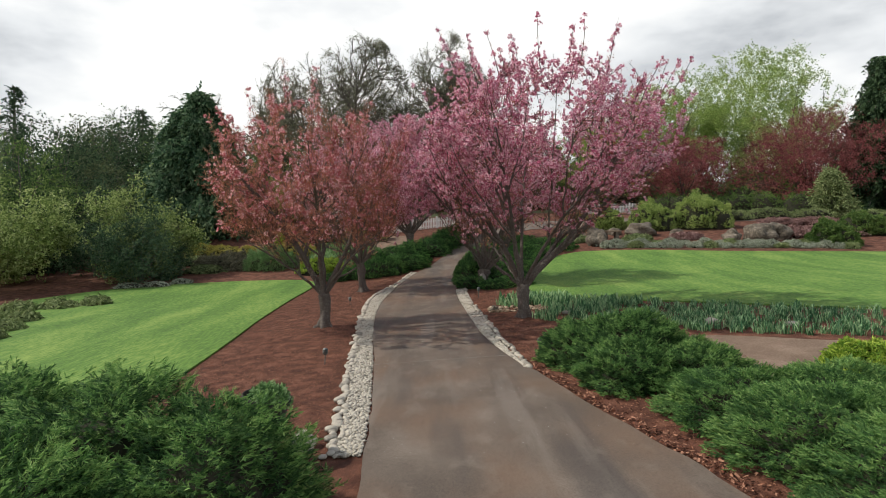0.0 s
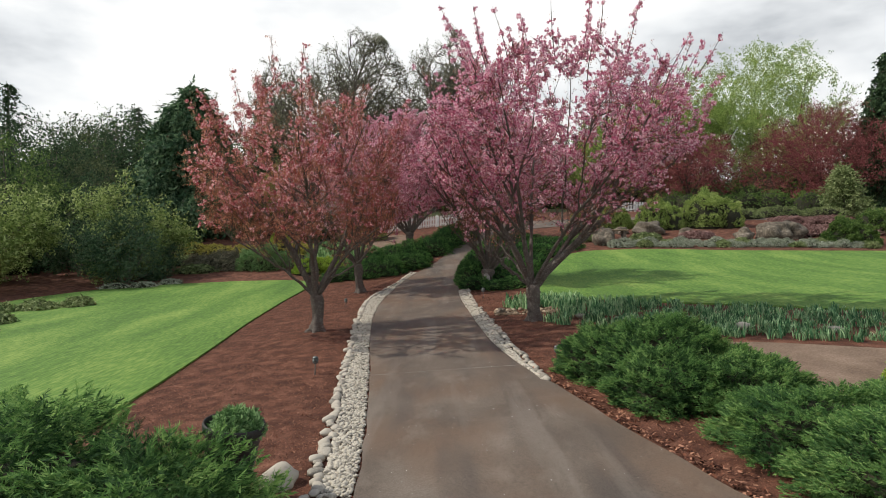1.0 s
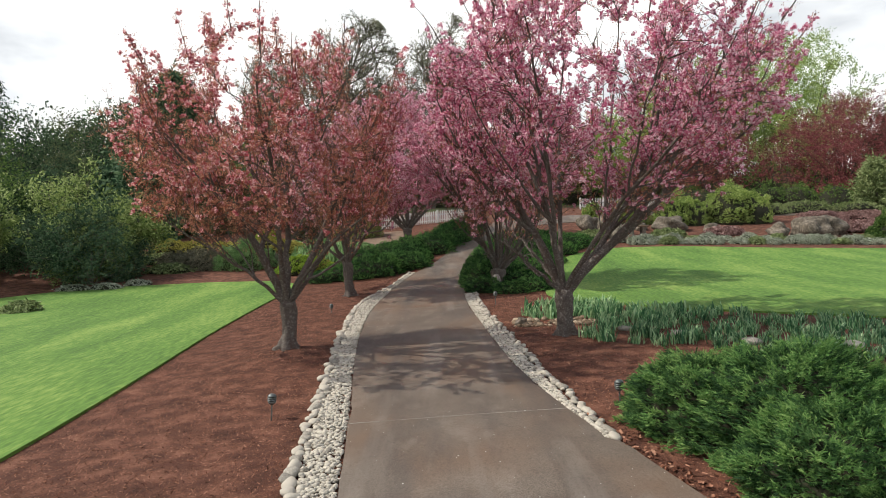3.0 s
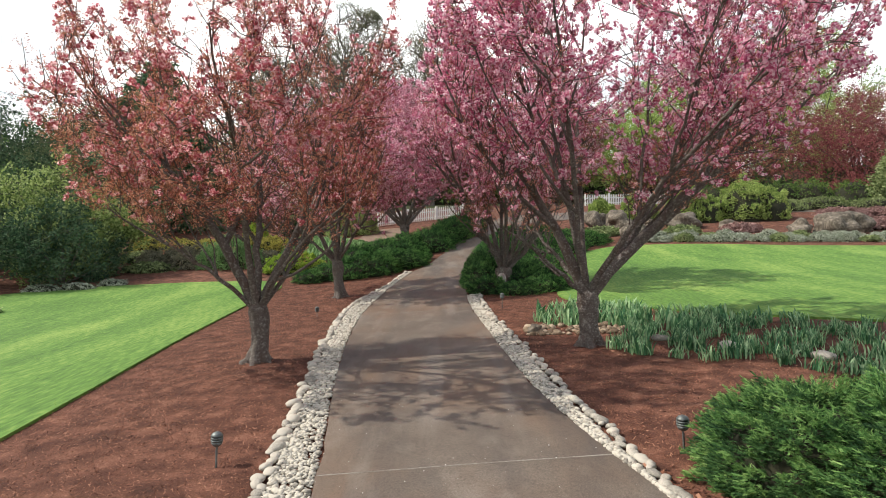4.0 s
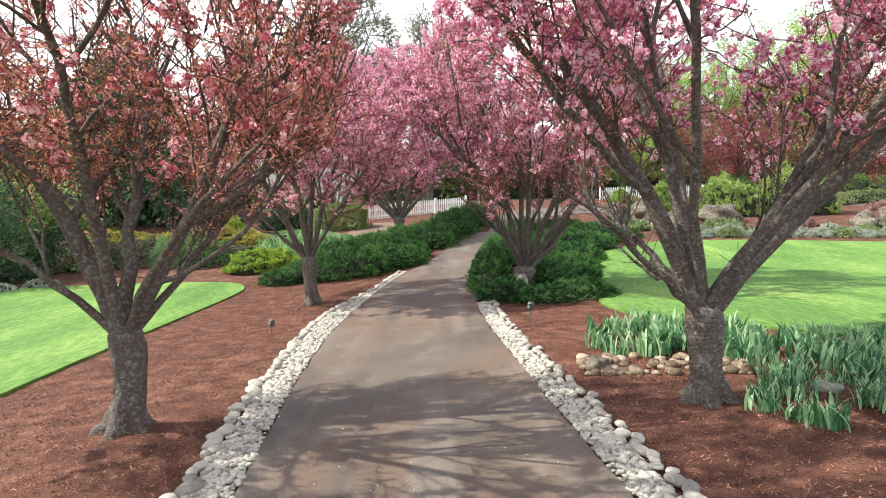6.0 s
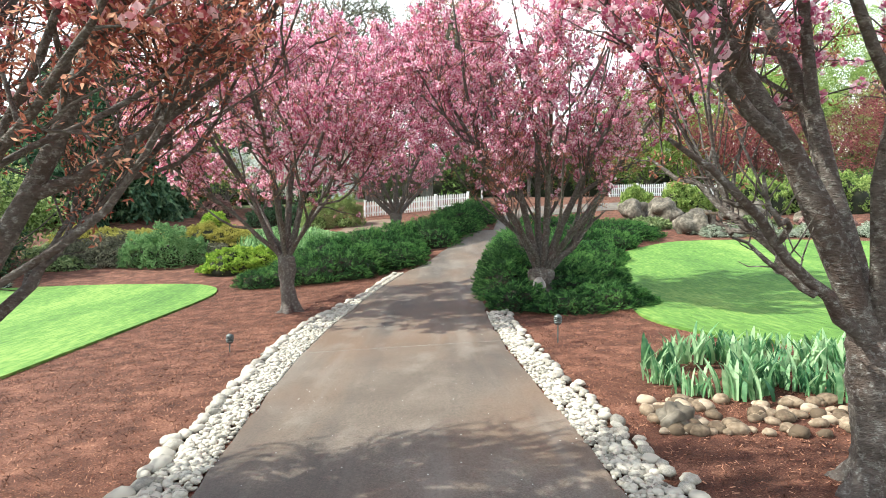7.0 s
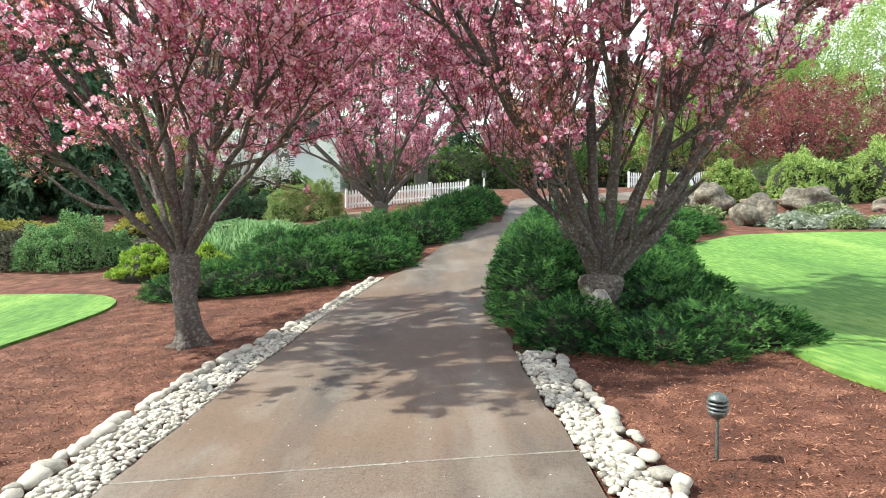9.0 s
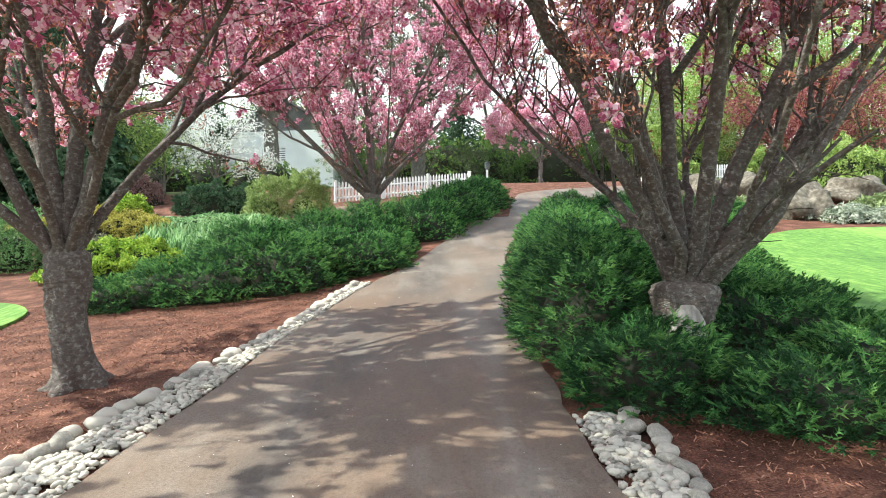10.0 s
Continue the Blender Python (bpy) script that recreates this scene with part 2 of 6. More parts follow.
M_CEDAR = surface("cedar_needle", (0.028, 0.066, 0.034), (0.080, 0.155, 0.080), (0.18, 0.27, 0.145), 0.4, 0.75, 6, 0, islands=0.5, glow=0.25)
M_FIR = surface("fir_needle", (0.018, 0.042, 0.020), (0.048, 0.090, 0.040), (0.10, 0.165, 0.075), 0.3, 0.75, 5, 0, islands=0.5, glow=0.12)
M_FARLEAF = surface("distant_leaf", (0.055, 0.08, 0.035), (0.115, 0.145, 0.068), (0.20, 0.225, 0.115), 0.12, 0.8, 2, 0, islands=0.4, glow=0.3)
M_MAPLE = surface("red_maple_leaf", (0.115, 0.028, 0.032), (0.26, 0.072, 0.074), (0.43, 0.165, 0.158), 0.5, 0.6, 5, 0, islands=0.55, glow=0.35)
M_WHITEBLOOM = surface("white_blossom", (0.55, 0.58, 0.5), (0.75, 0.77, 0.72), (0.92, 0.92, 0.9), 1.0, 0.6, 8, 0, islands=0.4, glow=0.35)
M_HEATH = surface("grey_heath", (0.075, 0.070, 0.048), (0.165, 0.155, 0.105), (0.29, 0.28, 0.19), 1.0, 0.8, 8, 0, islands=0.5, glow=0.2)
M_HEATHER = surface("heather_spray", (0.15, 0.08, 0.075), (0.30, 0.17, 0.155), (0.46, 0.31, 0.28), 1.0, 0.8, 8, 0, islands=0.5, glow=0.25)
M_OAKBARK = surface("oak_bark", (0.06, 0.053, 0.043), (0.13, 0.117, 0.096), (0.24, 0.22, 0.18), 0.8, 0.9, 6, 0.6, reach=0.1)
M_OAKBUD = surface("oak_bud", (0.14, 0.15, 0.09), (0.26, 0.27, 0.18), (0.40, 0.41, 0.29), 0.3, 0.8, 3, 0, islands=0.5, glow=0.3)
M_WHITE = surface("white_paint", (0.66, 0.66, 0.64), (0.78, 0.78, 0.76), (0.84, 0.84, 0.83), 4, 0.6, 30, 0.1)
M_SIDING = surface("pale_siding", (0.68, 0.70, 0.70), (0.77, 0.79, 0.79), (0.84, 0.86, 0.86), 0.5, 0.6, 12, 0.05)
M_ROOF = surface("grey_shingle", (0.10, 0.10, 0.10), (0.16, 0.16, 0.16), (0.24, 0.24, 0.235), 1, 0.9, 12, 0.5)
M_PANE = surface("window_pane", (0.03, 0.035, 0.04), (0.04, 0.045, 0.05), (0.05, 0.055, 0.06), 1, 0.08, 5, 0)
M_METAL = surface("weathered_metal", (0.07, 0.08, 0.075), (0.14, 0.155, 0.15), (0.27, 0.29, 0.28), 8, 0.5, 60, 0.2, metal=0.6)
M_LAMPDARK = surface("lamp_louvre", (0.01, 0.011, 0.013), (0.02, 0.022, 0.026), (0.04, 0.042, 0.05), 8, 0.5, 60, 0.1)
M_BARREL = surface("dark_plastic", (0.012, 0.011, 0.011), (0.022, 0.020, 0.020), (0.045, 0.042, 0.040), 3, 0.55, 40, 0.15)
M_SOIL = surface("dry_soil", (0.10, 0.065, 0.045), (0.20, 0.14, 0.10), (0.32, 0.24, 0.18), 1.3, 0.95, 30, 0.8, reach=0.04)
M_MEADOW = surface("rough_ground", (0.04, 0.055, 0.016), (0.08, 0.095, 0.03), (0.13, 0.13, 0.05), 0.15, 0.95, 4, 0.6, reach=0.06)


# ---- ground shape ----
_PY = [-400, -60, 0, 8, 14, 21, 28, 34, 42, 50, 56, 64, 80, 120, 300, 2000]
_PZ = [-6, -2, -0.45, -0.2, 0.0, 0.4, 0.75, 1.35, 2.7, 4.35, 5.5, 6.5, 8.0, 11, 20, 30]
_ys = np.arange(-400, 2000, 0.5)
_zs = np.interp(_ys, _PY, _PZ)
_w = np.hanning(15)
_zs = np.convolve(np.pad(_zs, 7, mode="edge"), _w / _w.sum(), "valid")


def ground_z(x, y):
    """Height of the hillside: it rises ahead, and to the right across the drive, with mulch heaped round one tree."""
    x, y = np.asarray(x, float), np.asarray(y, float)
    s = np.clip(1 - (y - 40) * 0.03, 0.3, 1.0)
    side = np.where(x < 0, 0.065 * 14 * np.tanh(x / 14), 0.055 * 22 * np.tanh(x / 22))
    heap = 0.15 * np.exp(-0.5 * ((x + 3.7) / 1.0) ** 2 - 0.5 * ((y - 18.8) / 2.0) ** 2)
    return np.interp(y, _ys, _zs) + side * s + heap


def gz(x, y):
    return float(ground_z(x, y))


# ---- mesh helpers ----
def np_mesh(name, v, f, material, smooth=False):
    v, f = np.asarray(v, np.float32).reshape(-1, 3), np.asarray(f, np.int32)
    me = bpy.data.meshes.new(name)
    k = f.shape[1]
    me.vertices.add(len(v))
    me.vertices.foreach_set("co", v.ravel())
    me.loops.add(f.size)
    me.loops.foreach_set("vertex_index", f.ravel())
    me.polygons.add(len(f))
    me.polygons.foreach_set("loop_start", np.arange(0, f.size, k, dtype=np.int32))
    me.polygons.foreach_set("use_smooth", np.full(len(f), smooth))
    me.update(calc_edges=True)
    me.materials.append(material)
    return me


def thing(name, label, category, x, y, z=None, group="", turn=0.0):
    ob = new(name)
    ob.matrix_basis = pose(x, y, gz(x, y) if z is None else z, 0, 0, turn)
    return tagged(ob, label, category, group)


def part_np(name, v, f, material, parent, label="", smooth=False, kind=""):
    ob = new(name, np_mesh(name, v, f, material, smooth))
    ob.parent = parent
    return tagged(ob, label, kind=kind)


def part(name, bm, material, parent, label="", smooth=False):
    me = bpy.data.meshes.new(name)
    bmesh.ops.recalc_face_normals(bm, faces=bm.faces)
    bm.to_mesh(me)
    bm.free()
    for p in me.polygons:
        p.use_smooth = smooth
    me.materials.append(material)
    ob = new(name, me)
    ob.parent = parent
    return tagged(ob, label)


def box(bm, x0, y0, z0, x1, y1, z1, bevel=0.0, m=None):
    r = bmesh.ops.create_cube(bm, size=1)
    vs = r["verts"]
    bmesh.ops.scale(bm, vec=(x1 - x0, y1 - y0, z1 - z0), verts=vs)
    bmesh.ops.translate(bm, vec=((x0 + x1) / 2, (y0 + y1) / 2, (z0 + z1) / 2), verts=vs)
    if bevel:
        es = {e for v in vs for e in v.link_edges}
        vs = list({v for g in bmesh.ops.bevel(bm, geom=list(es), offset=bevel, segments=1, affect="EDGES")["faces"] for v in g.verts})
    return bm


def lathe(bm, profile, n=16):
    """A turned body from (radius, height) pairs."""
    rings = [[bm.verts.new((r * math.cos(2 * math.pi * i / n), r * math.sin(2 * math.pi * i / n), z)) for i in range(n)] for r, z in profile]
    for a, b in zip(rings, rings[1:]):
        for i in range(n):
            bm.faces.new((a[i], a[(i + 1) % n], b[(i + 1) % n], b[i]))
    bm.faces.new(rings[0][::-1])
    bm.faces.new(rings[-1])
    return bm


def join(pieces):
    vs, fs, k = [], [], 0
    for v, f in pieces:
        vs.append(v)
        fs.append(np.asarray(f) + k)
        k += len(v)
    return np.concatenate(vs), np.concatenate(fs)


def unit(d):
    return d / np.maximum(np.linalg.norm(d, axis=-1, keepdims=True), 1e-9)


def bases(d, rng, spin=None):
    """Turns whose z axis lies along each d, with a random spin; columns are the axes."""
    d = unit(np.asarray(d, float))
    a = rng.normal(size=d.shape) if spin is None else spin
    xax = unit(np.cross(a, d))
    return np.stack([xax, np.cross(d, xax), d], axis=2)


def scatter(tv, tf, pos, rot, scl):
    """Copies of one small template, joined."""
    n, k = len(pos), len(tv)
    scl = np.asarray(scl, float)
    if scl.ndim == 1:
        scl = scl[:, None].repeat(3, 1)
    v = np.einsum("nij,nkj->nki", rot, tv[None] * scl[:, None, :]) + np.asarray(pos)[:, None, :]
    f = np.asarray(tf)[None] + (np.arange(n) * k)[:, None, None]
    return v.reshape(-1, 3), f.reshape(-1, np.asarray(tf).shape[1])


def tube(pts, radii, sides):
    """A tapered tube along points, as quads."""
    pts, radii = np.asarray(pts, float), np.asarray(radii, float)
    d = unit(np.gradient(pts, axis=0))
    ref = np.array([0.31, 0.95, 0.05])
    xa = unit(np.cross(ref, d))
    ya = np.cross(d, xa)
    a = np.arange(sides) * 2 * math.pi / sides
    v = pts[:, None] + radii[:, None, None] * (np.cos(a)[None, :, None] * xa[:, None] + np.sin(a)[None, :, None] * ya[:, None])
    k = len(pts)
    i, j = np.meshgrid(np.arange(k - 1), np.arange(sides), indexing="ij")
    j2 = (j + 1) % sides
    f = np.stack([i * sides + j, i * sides + j2, (i + 1) * sides + j2, (i + 1) * sides + j], -1).reshape(-1, 4)
    return v.reshape(-1, 3), f


def grow(p, d, length, segs, rng, wander=0.12, up=0.0):
    """A wandering line from p along d."""
    p, d = np.array(p, float), np.array(d, float)
    pts = [p]
    for _ in range(segs):
        d = d + rng.normal(size=3) * wander + np.array([0, 0, up])
        d /= np.linalg.norm(d)
        p = p + d * length / segs
        pts.append(p)
    return np.array(pts)


def along(pts, t):
    s = t * (len(pts) - 1)
    i = min(int(s), len(pts) - 2)
    return pts[i] + (pts[i + 1] - pts[i]) * (s - i), unit(pts[i + 1] - pts[i])


def spline(points, step=0.5):
    """A smooth curve through a few control points."""
    p = np.array(points, float)
    p = np.concatenate([[2 * p[0] - p[1]], p, [2 * p[-1] - p[-2]]])
    out = []
    for i in range(1, len(p) - 2):
        n = max(2, int(np.linalg.norm(p[i + 1] - p[i]) / step))
        t = np.linspace(0, 1, n, endpoint=False)[:, None]
        a, b, c, d = p[i - 1], p[i], p[i + 1], p[i + 2]
        out.append(0.5 * (2 * b + (c - a) * t + (2 * a - 5 * b + 4 * c - d) * t ** 2 + (3 * b - a - 3 * c + d) * t ** 3))
    return np.concatenate(out + [p[-2:-1]])


# ---- leaf templates (vertices, triangles) ----
def leaf_clump(n, r, size, seed, stretch=1.6):
    """n folded leaves in a ball of radius r."""
    rng = np.random.default_rng(seed)
    pos = unit(rng.normal(size=(n, 3))) * r * rng.uniform(0.3, 1, (n, 1))
    tv = np.array([(0, 0, 0), (0.32, 0.12, 0.5), (0, 0, 1), (-0.32, 0.12, 0.5)]) * (1, 1, stretch)
    tf = np.array([(0, 1, 2), (0, 2, 3)])
    return scatter(tv - (0, 0, 0.4), tf, pos, bases(pos + rng.normal(size=(n, 3)) * r * 0.7, rng), rng.uniform(0.7, 1.2, n) * size)


def plume(seed, pairs=5, width=0.11):
    """A feathery juniper spray, one unit long, along z."""
    rng = np.random.default_rng(seed)
    v, f = [], []
    axis = lambda t: np.array([0.10 * t * t, 0.0, t])
    for i in range(pairs * 2 + 1):
        t = 0.12 + 0.78 * (i / (pairs * 2))
        a = i * 2.4 + rng.uniform(-0.4, 0.4)
        out = np.array([math.cos(a), math.sin(a), 0.0])
        tip = axis(t) + out * (0.34 - 0.24 * t) + np.array([0, 0, 0.26])
        side = np.cross(out, (0, 0, 1)) * width * (1.1 - 0.5 * t)
        k = len(v)
        v += [axis(t) - side * 0.5, axis(t) + side * 0.5, tip]
        f.append((k, k + 1, k + 2))
    k = len(v)
    v += [np.array([-0.05, 0, 0]), np.array([0.05, 0, 0]), axis(1.05)]
    f.append((k, k + 1, k + 2))
    return np.array(v), np.array(f)


def pompom(seed, n=6, r=0.029, size=0.047):
    """A round double blossom: petals lying over a small ball."""
    rng = np.random.default_rng(seed)
    k = np.arange(n) + 0.5
    z, a = 1 - 2 * k / n, k * 2.4
    pos = np.column_stack([np.cos(a) * np.sqrt(1 - z * z), np.sin(a) * np.sqrt(1 - z * z), z])
    tv = np.array([(0, -0.45, 0.0), (0.5, 0.05, -0.12), (0, 0.55, 0.0), (-0.5, 0.05, -0.12)])
    tf = np.array([(0, 1, 2), (0, 2, 3)])
    return scatter(tv, tf, pos * r, bases(pos + rng.normal(size=(n, 3)) * 0.35, rng), rng.uniform(0.8, 1.2, n) * size)


def blob(seed, rough=0.15, flat=1.0, sub=2, freq=1.6):
    """A lumpy rounded stone of radius one."""
    bm = bmesh.new()
    bmesh.ops.create_icosphere(bm, subdivisions=sub, radius=1)
    v = np.array([x.co[:] for x in bm.verts])
    f = np.array([[x.index for x in p.verts] for p in bm.faces])
    bm.free()
    off = Vector((seed * 7.3, seed * 3.1, seed * 1.7))
    d = np.array([noise.noise(Vector(x) * freq + off) for x in v])
    v = v * (1 + rough * d[:, None] * 2)
    v[:, 2] *= flat
    return v, f


# ---- the large structure: ground, beds, lawns, drive ----
from mathutils.geometry import delaunay_2d_cdt


def sheet(name, outline, lift, material, step, label, category, skirt=0.06):
    """A bed or lawn that follows the ground inside an outline, with a turned-down edge."""
    o = np.asarray(outline, float)
    (x0, y0), (x1, y1) = o.min(0), o.max(0)
    gx, gy = np.meshgrid(np.arange(x0, x1, step), np.arange(y0, y1, step))
    pts = [Vector(p) for p in o] + [Vector((a, b)) for a, b in zip(gx.ravel(), gy.ravel())]
    n = len(o)
    v, _, f, _, _, _ = delaunay_2d_cdt(pts, [], [list(range(n))], 1, 1e-4)
    v = np.array([p[:] for p in v])
    verts = np.column_stack([v, ground_z(v[:, 0], v[:, 1]) + lift])
    tris = [t for p in f for t in [(p[0], p[i], p[i + 1]) for i in range(1, len(p) - 1)]]
    rim = np.column_stack([o, ground_z(o[:, 0], o[:, 1]) + lift])
    low = rim - (0, 0, skirt)
    k = len(verts)
    i = np.arange(n)
    j = (i + 1) % n
    wall = np.concatenate([np.stack([k + i, k + j, k + n + j], 1), np.stack([k + i, k + n + j, k + n + i], 1)])
    ob = new(name, np_mesh(name, np.concatenate([verts, rim, low]), np.concatenate([np.array(tris), wall]), material, False))
    for p in ob.data.polygons:
        if p.index < len(tris):
            p.use_smooth = True
    return tagged(ob, label, category, kind="structure")


def inside(outline, x, y):
    """Which points lie inside an outline."""
    o = np.asarray(outline)
    r = np.zeros(len(x), bool)
    for (ax, ay), (bx, by) in zip(o, np.roll(o, -1, 0)):
        c = (ay > y) != (by > y)
        r ^= c & (x < (bx - ax) * (y - ay) / (by - ay + 1e-12) + ax)
    return r


_u = np.linspace(-1, 1, 150)
_gx = 1500 * np.sign(_u) * np.abs(_u) ** 3.2
_gy = 40 + 1600 * np.sign(_u) * np.abs(_u) ** 3.2
_X, _Y = np.meshgrid(_gx, _gy, indexing="ij")
_i, _j = np.meshgrid(np.arange(149), np.arange(149), indexing="ij")
_f = np.stack([_i * 150 + _j, (_i + 1) * 150 + _j, (_i + 1) * 150 + _j + 1, _i * 150 + _j + 1], -1).reshape(-1, 4)
ground = new("ground", np_mesh("ground", np.stack([_X, _Y, ground_z(_X, _Y) - 0.05], -1).reshape(-1, 3), _f, M_MEADOW, True))
tagged(ground, "rough grassy hillside rising towards a wooded skyline", "ground", kind="structure")

BED = spline([(-30, -8), (-30, 20), (-27, 38), (-22, 50), (-10, 56), (4, 62), (16, 62), (28, 56), (36, 44), (34, 20), (30, -8), (-30, -8)], 1.5)[:-1]
mulch = sheet("mulch_bed", BED, 0.0, M_MULCH, 0.7, "reddish-brown shredded bark mulch bed beside the drive", "mulch bed", 0.2)

LAWN_L = spline([(-5.75, 6.0), (-5.98, 12.0), (-6.3, 17.8), (-6.65, 22.3), (-6.88, 27.5), (-6.7, 31.0), (-6.75, 32.5), (-7.3, 33.6),
                 (-8.6, 34.3), (-12.4, 34.7), (-17.4, 33.9), (-20.5, 31.0), (-22.0, 26.0), (-24.0, 15.0), (-22.0, 2.0), (-13.0, 1.5), (-7.5, 3.0), (-5.75, 6.0)], 0.35)[:-1]
LAWN_R = spline([(3.75, 23.6), (3.3, 25.4), (3.6, 27.4), (4.6, 30.7), (5.4, 34.3), (6.3, 35.9), (8.0, 37.2), (9.3, 37.5), (12.6, 36.9),
                 (17.0, 35.2), (24.0, 33.2), (30.0, 31.0), (31.0, 20.0), (28.0, 13.0), (20.0, 13.0), (12.0, 16.8), (9.0, 18.9), (6.6, 20.7), (5.6, 21.6), (4.5, 23.0), (3.75, 23.6)], 0.35)[:-1]
lawn_left = sheet("lawn", LAWN_L, 0.05, M_LAWN, 0.5, "mown green lawn with a cut edge against the mulch", "lawn", 0.09)
lawn_right = sheet("lawn", LAWN_R, 0.05, M_LAWN, 0.5, "mown green lawn behind the iris bed", "lawn", 0.09)
SOIL = spline([(4.3, 12.0), (4.8, 14.6), (6.5, 14.6), (9.5, 12.8), (14, 11.5), (14, 8.5), (8, 9.0), (5.2, 10.2), (4.3, 12.0)], 0.4)[:-1]
soil = sheet("soil_patch", SOIL, 0.012, M_SOIL, 0.5, "dry bare soil with fallen leaves in front of the irises", "soil", 0.05)

BANK = spline([(-4.9, 41.0), (-5.2, 44.5), (-4.4, 47.6), (-2.6, 48.0), (-2.2, 45.6), (-3.0, 43.6), (-3.6, 41.4), (-4.9, 41.0)], 0.4)[:-1]
bank = sheet("soil_patch", BANK, 0.012, M_SOIL, 0.5, "pale dry bank of soil and small stones behind the hedge", "soil", 0.05)

EDGE_L = np.array([(-1.0, -12), (-1.1, 5), (-1.2, 8), (-1.31, 10), (-1.66, 13.8), (-2.02, 17), (-2.32, 20.5), (-2.48, 24), (-2.42, 27), (-2.15, 30), (-1.75, 32.5), (-1.35, 34.2), (-0.6, 36.2), (0.9, 41.5), (2.3, 45.4), (3.9, 49.5)])
EDGE_R = np.array([(5.2, -12), (3.1, 5), (2.62, 7.9), (2.2, 9.8), (1.72, 12.2), (1.4, 13.5), (1.02, 16), (0.83, 18.5), (0.7, 21), (0.58, 24), (0.56, 26.4), (0.62, 28), (0.68, 30), (0.95, 33), (1.4, 36.4), (3.0, 42.3), (5.6, 47.4), (14.0, 48.6)])


def smooth_edge(edge, y):
    a = spline(edge, 0.4)
    return np.interp(y, a[:, 1], a[:, 0])


driveway = new("driveway")
driveway.matrix_basis = Matrix.Identity(4)
tagged(driveway, "narrow brown-grey concrete drive winding uphill, stained and worn", "driveway", kind="structure")
JOINTS = [-12, 3.4, 13.8, 24.3, 34.9, 43.0]


def drive_slab(y0, y1, name, lift, material, rough_edge=0.0, label=""):
    ys = np.linspace(y0, y1, max(3, int((y1 - y0) / 0.3)))
    wob = np.array([noise.noise(Vector((0.3, y * 1.7, 0))) for y in ys]) * rough_edge
    l, r = smooth_edge(EDGE_L, ys) + wob, smooth_edge(EDGE_R, ys) - wob[::-1]
    n = 13
    u = np.linspace(0, 1, n)
    x = l[:, None] + (r - l)[:, None] * u
    yy = ys[:, None].repeat(n, 1)
    z = ground_z(x, yy) + lift
    top = np.stack([x, yy, z], -1)
    low = top - (0, 0, 0.09)
    k = len(ys)
    i, j = np.meshgrid(np.arange(k - 1), np.arange(n - 1), indexing="ij")
    f = [np.stack([i * n + j, i * n + j + 1, (i + 1) * n + j + 1, (i + 1) * n + j], -1).reshape(-1, 4)]
    o = k * n
    for c in (0, n - 1):
        a = np.arange(k - 1)
        f.append(np.stack([a * n + c, (a + 1) * n + c, (a + 1) * n + c + o, a * n + c + o], -1))
    for rr in (0, k - 1):
        a = np.arange(n - 1)
        f.append(np.stack([rr * n + a, rr * n + a + 1, rr * n + a + 1 + o, rr * n + a + o], -1))
    ob = part_np(name, np.concatenate([top.reshape(-1, 3), low.reshape(-1, 3)]), np.concatenate(f), material, driveway, label)
    return ob


for a, b in zip(JOINTS, JOINTS[1:]):
    drive_slab(a + 0.012, b - 0.012, "slab", 0.035, M_DRIVE, 0.05)
    drive_slab(b - 0.011, b + 0.011, "joint", 0.037, M_JOINT, 0.0, "pale crumbling joint filler")
# the top of the drive, where it widens and turns away to the right
_turn = spline([(2.35, 43.0), (3.3, 48.0), (4.5, 50.6), (9, 52.0), (18, 52.5), (30, 52.0), (30, 48.6), (18, 48.8), (8.5, 48.2), (5.2, 46.4), (3.4, 43.0), (2.35, 43.0)], 0.5)[:-1]
_turn[:, 1] = np.maximum(_turn[:, 1], 43.02)
_top = sheet("slab", _turn, 0.035, M_DRIVE, 0.6, "", "")
_top.parent = driveway
del _top["kind"]

# ---- stone borders ----
EL_OUT = np.array([(-1.72, 8.3), (-1.95, 10.8), (-2.3, 14), (-2.58, 17.3), (-2.84, 20.3), (-3.04, 23.2), (-3.16, 26), (-2.88, 28.4), (-2.34, 30.7), (-2.05, 32.7), (-1.72, 34.1)])
ER_OUT = np.array([(1.72, 12.6), (1.45, 15.8), (1.33, 18.4), (1.17, 20.8), (1.04, 23.5), (1.02, 27.2)])
STONES = [blob(s, 0.13, 0.62) for s in range(5)]
PEBBLES = [blob(s, 0.13, 0.62, 1) for s in range(5)]
COBBLES = [blob(s + 20, 0.12, 0.66) for s in range(4)]


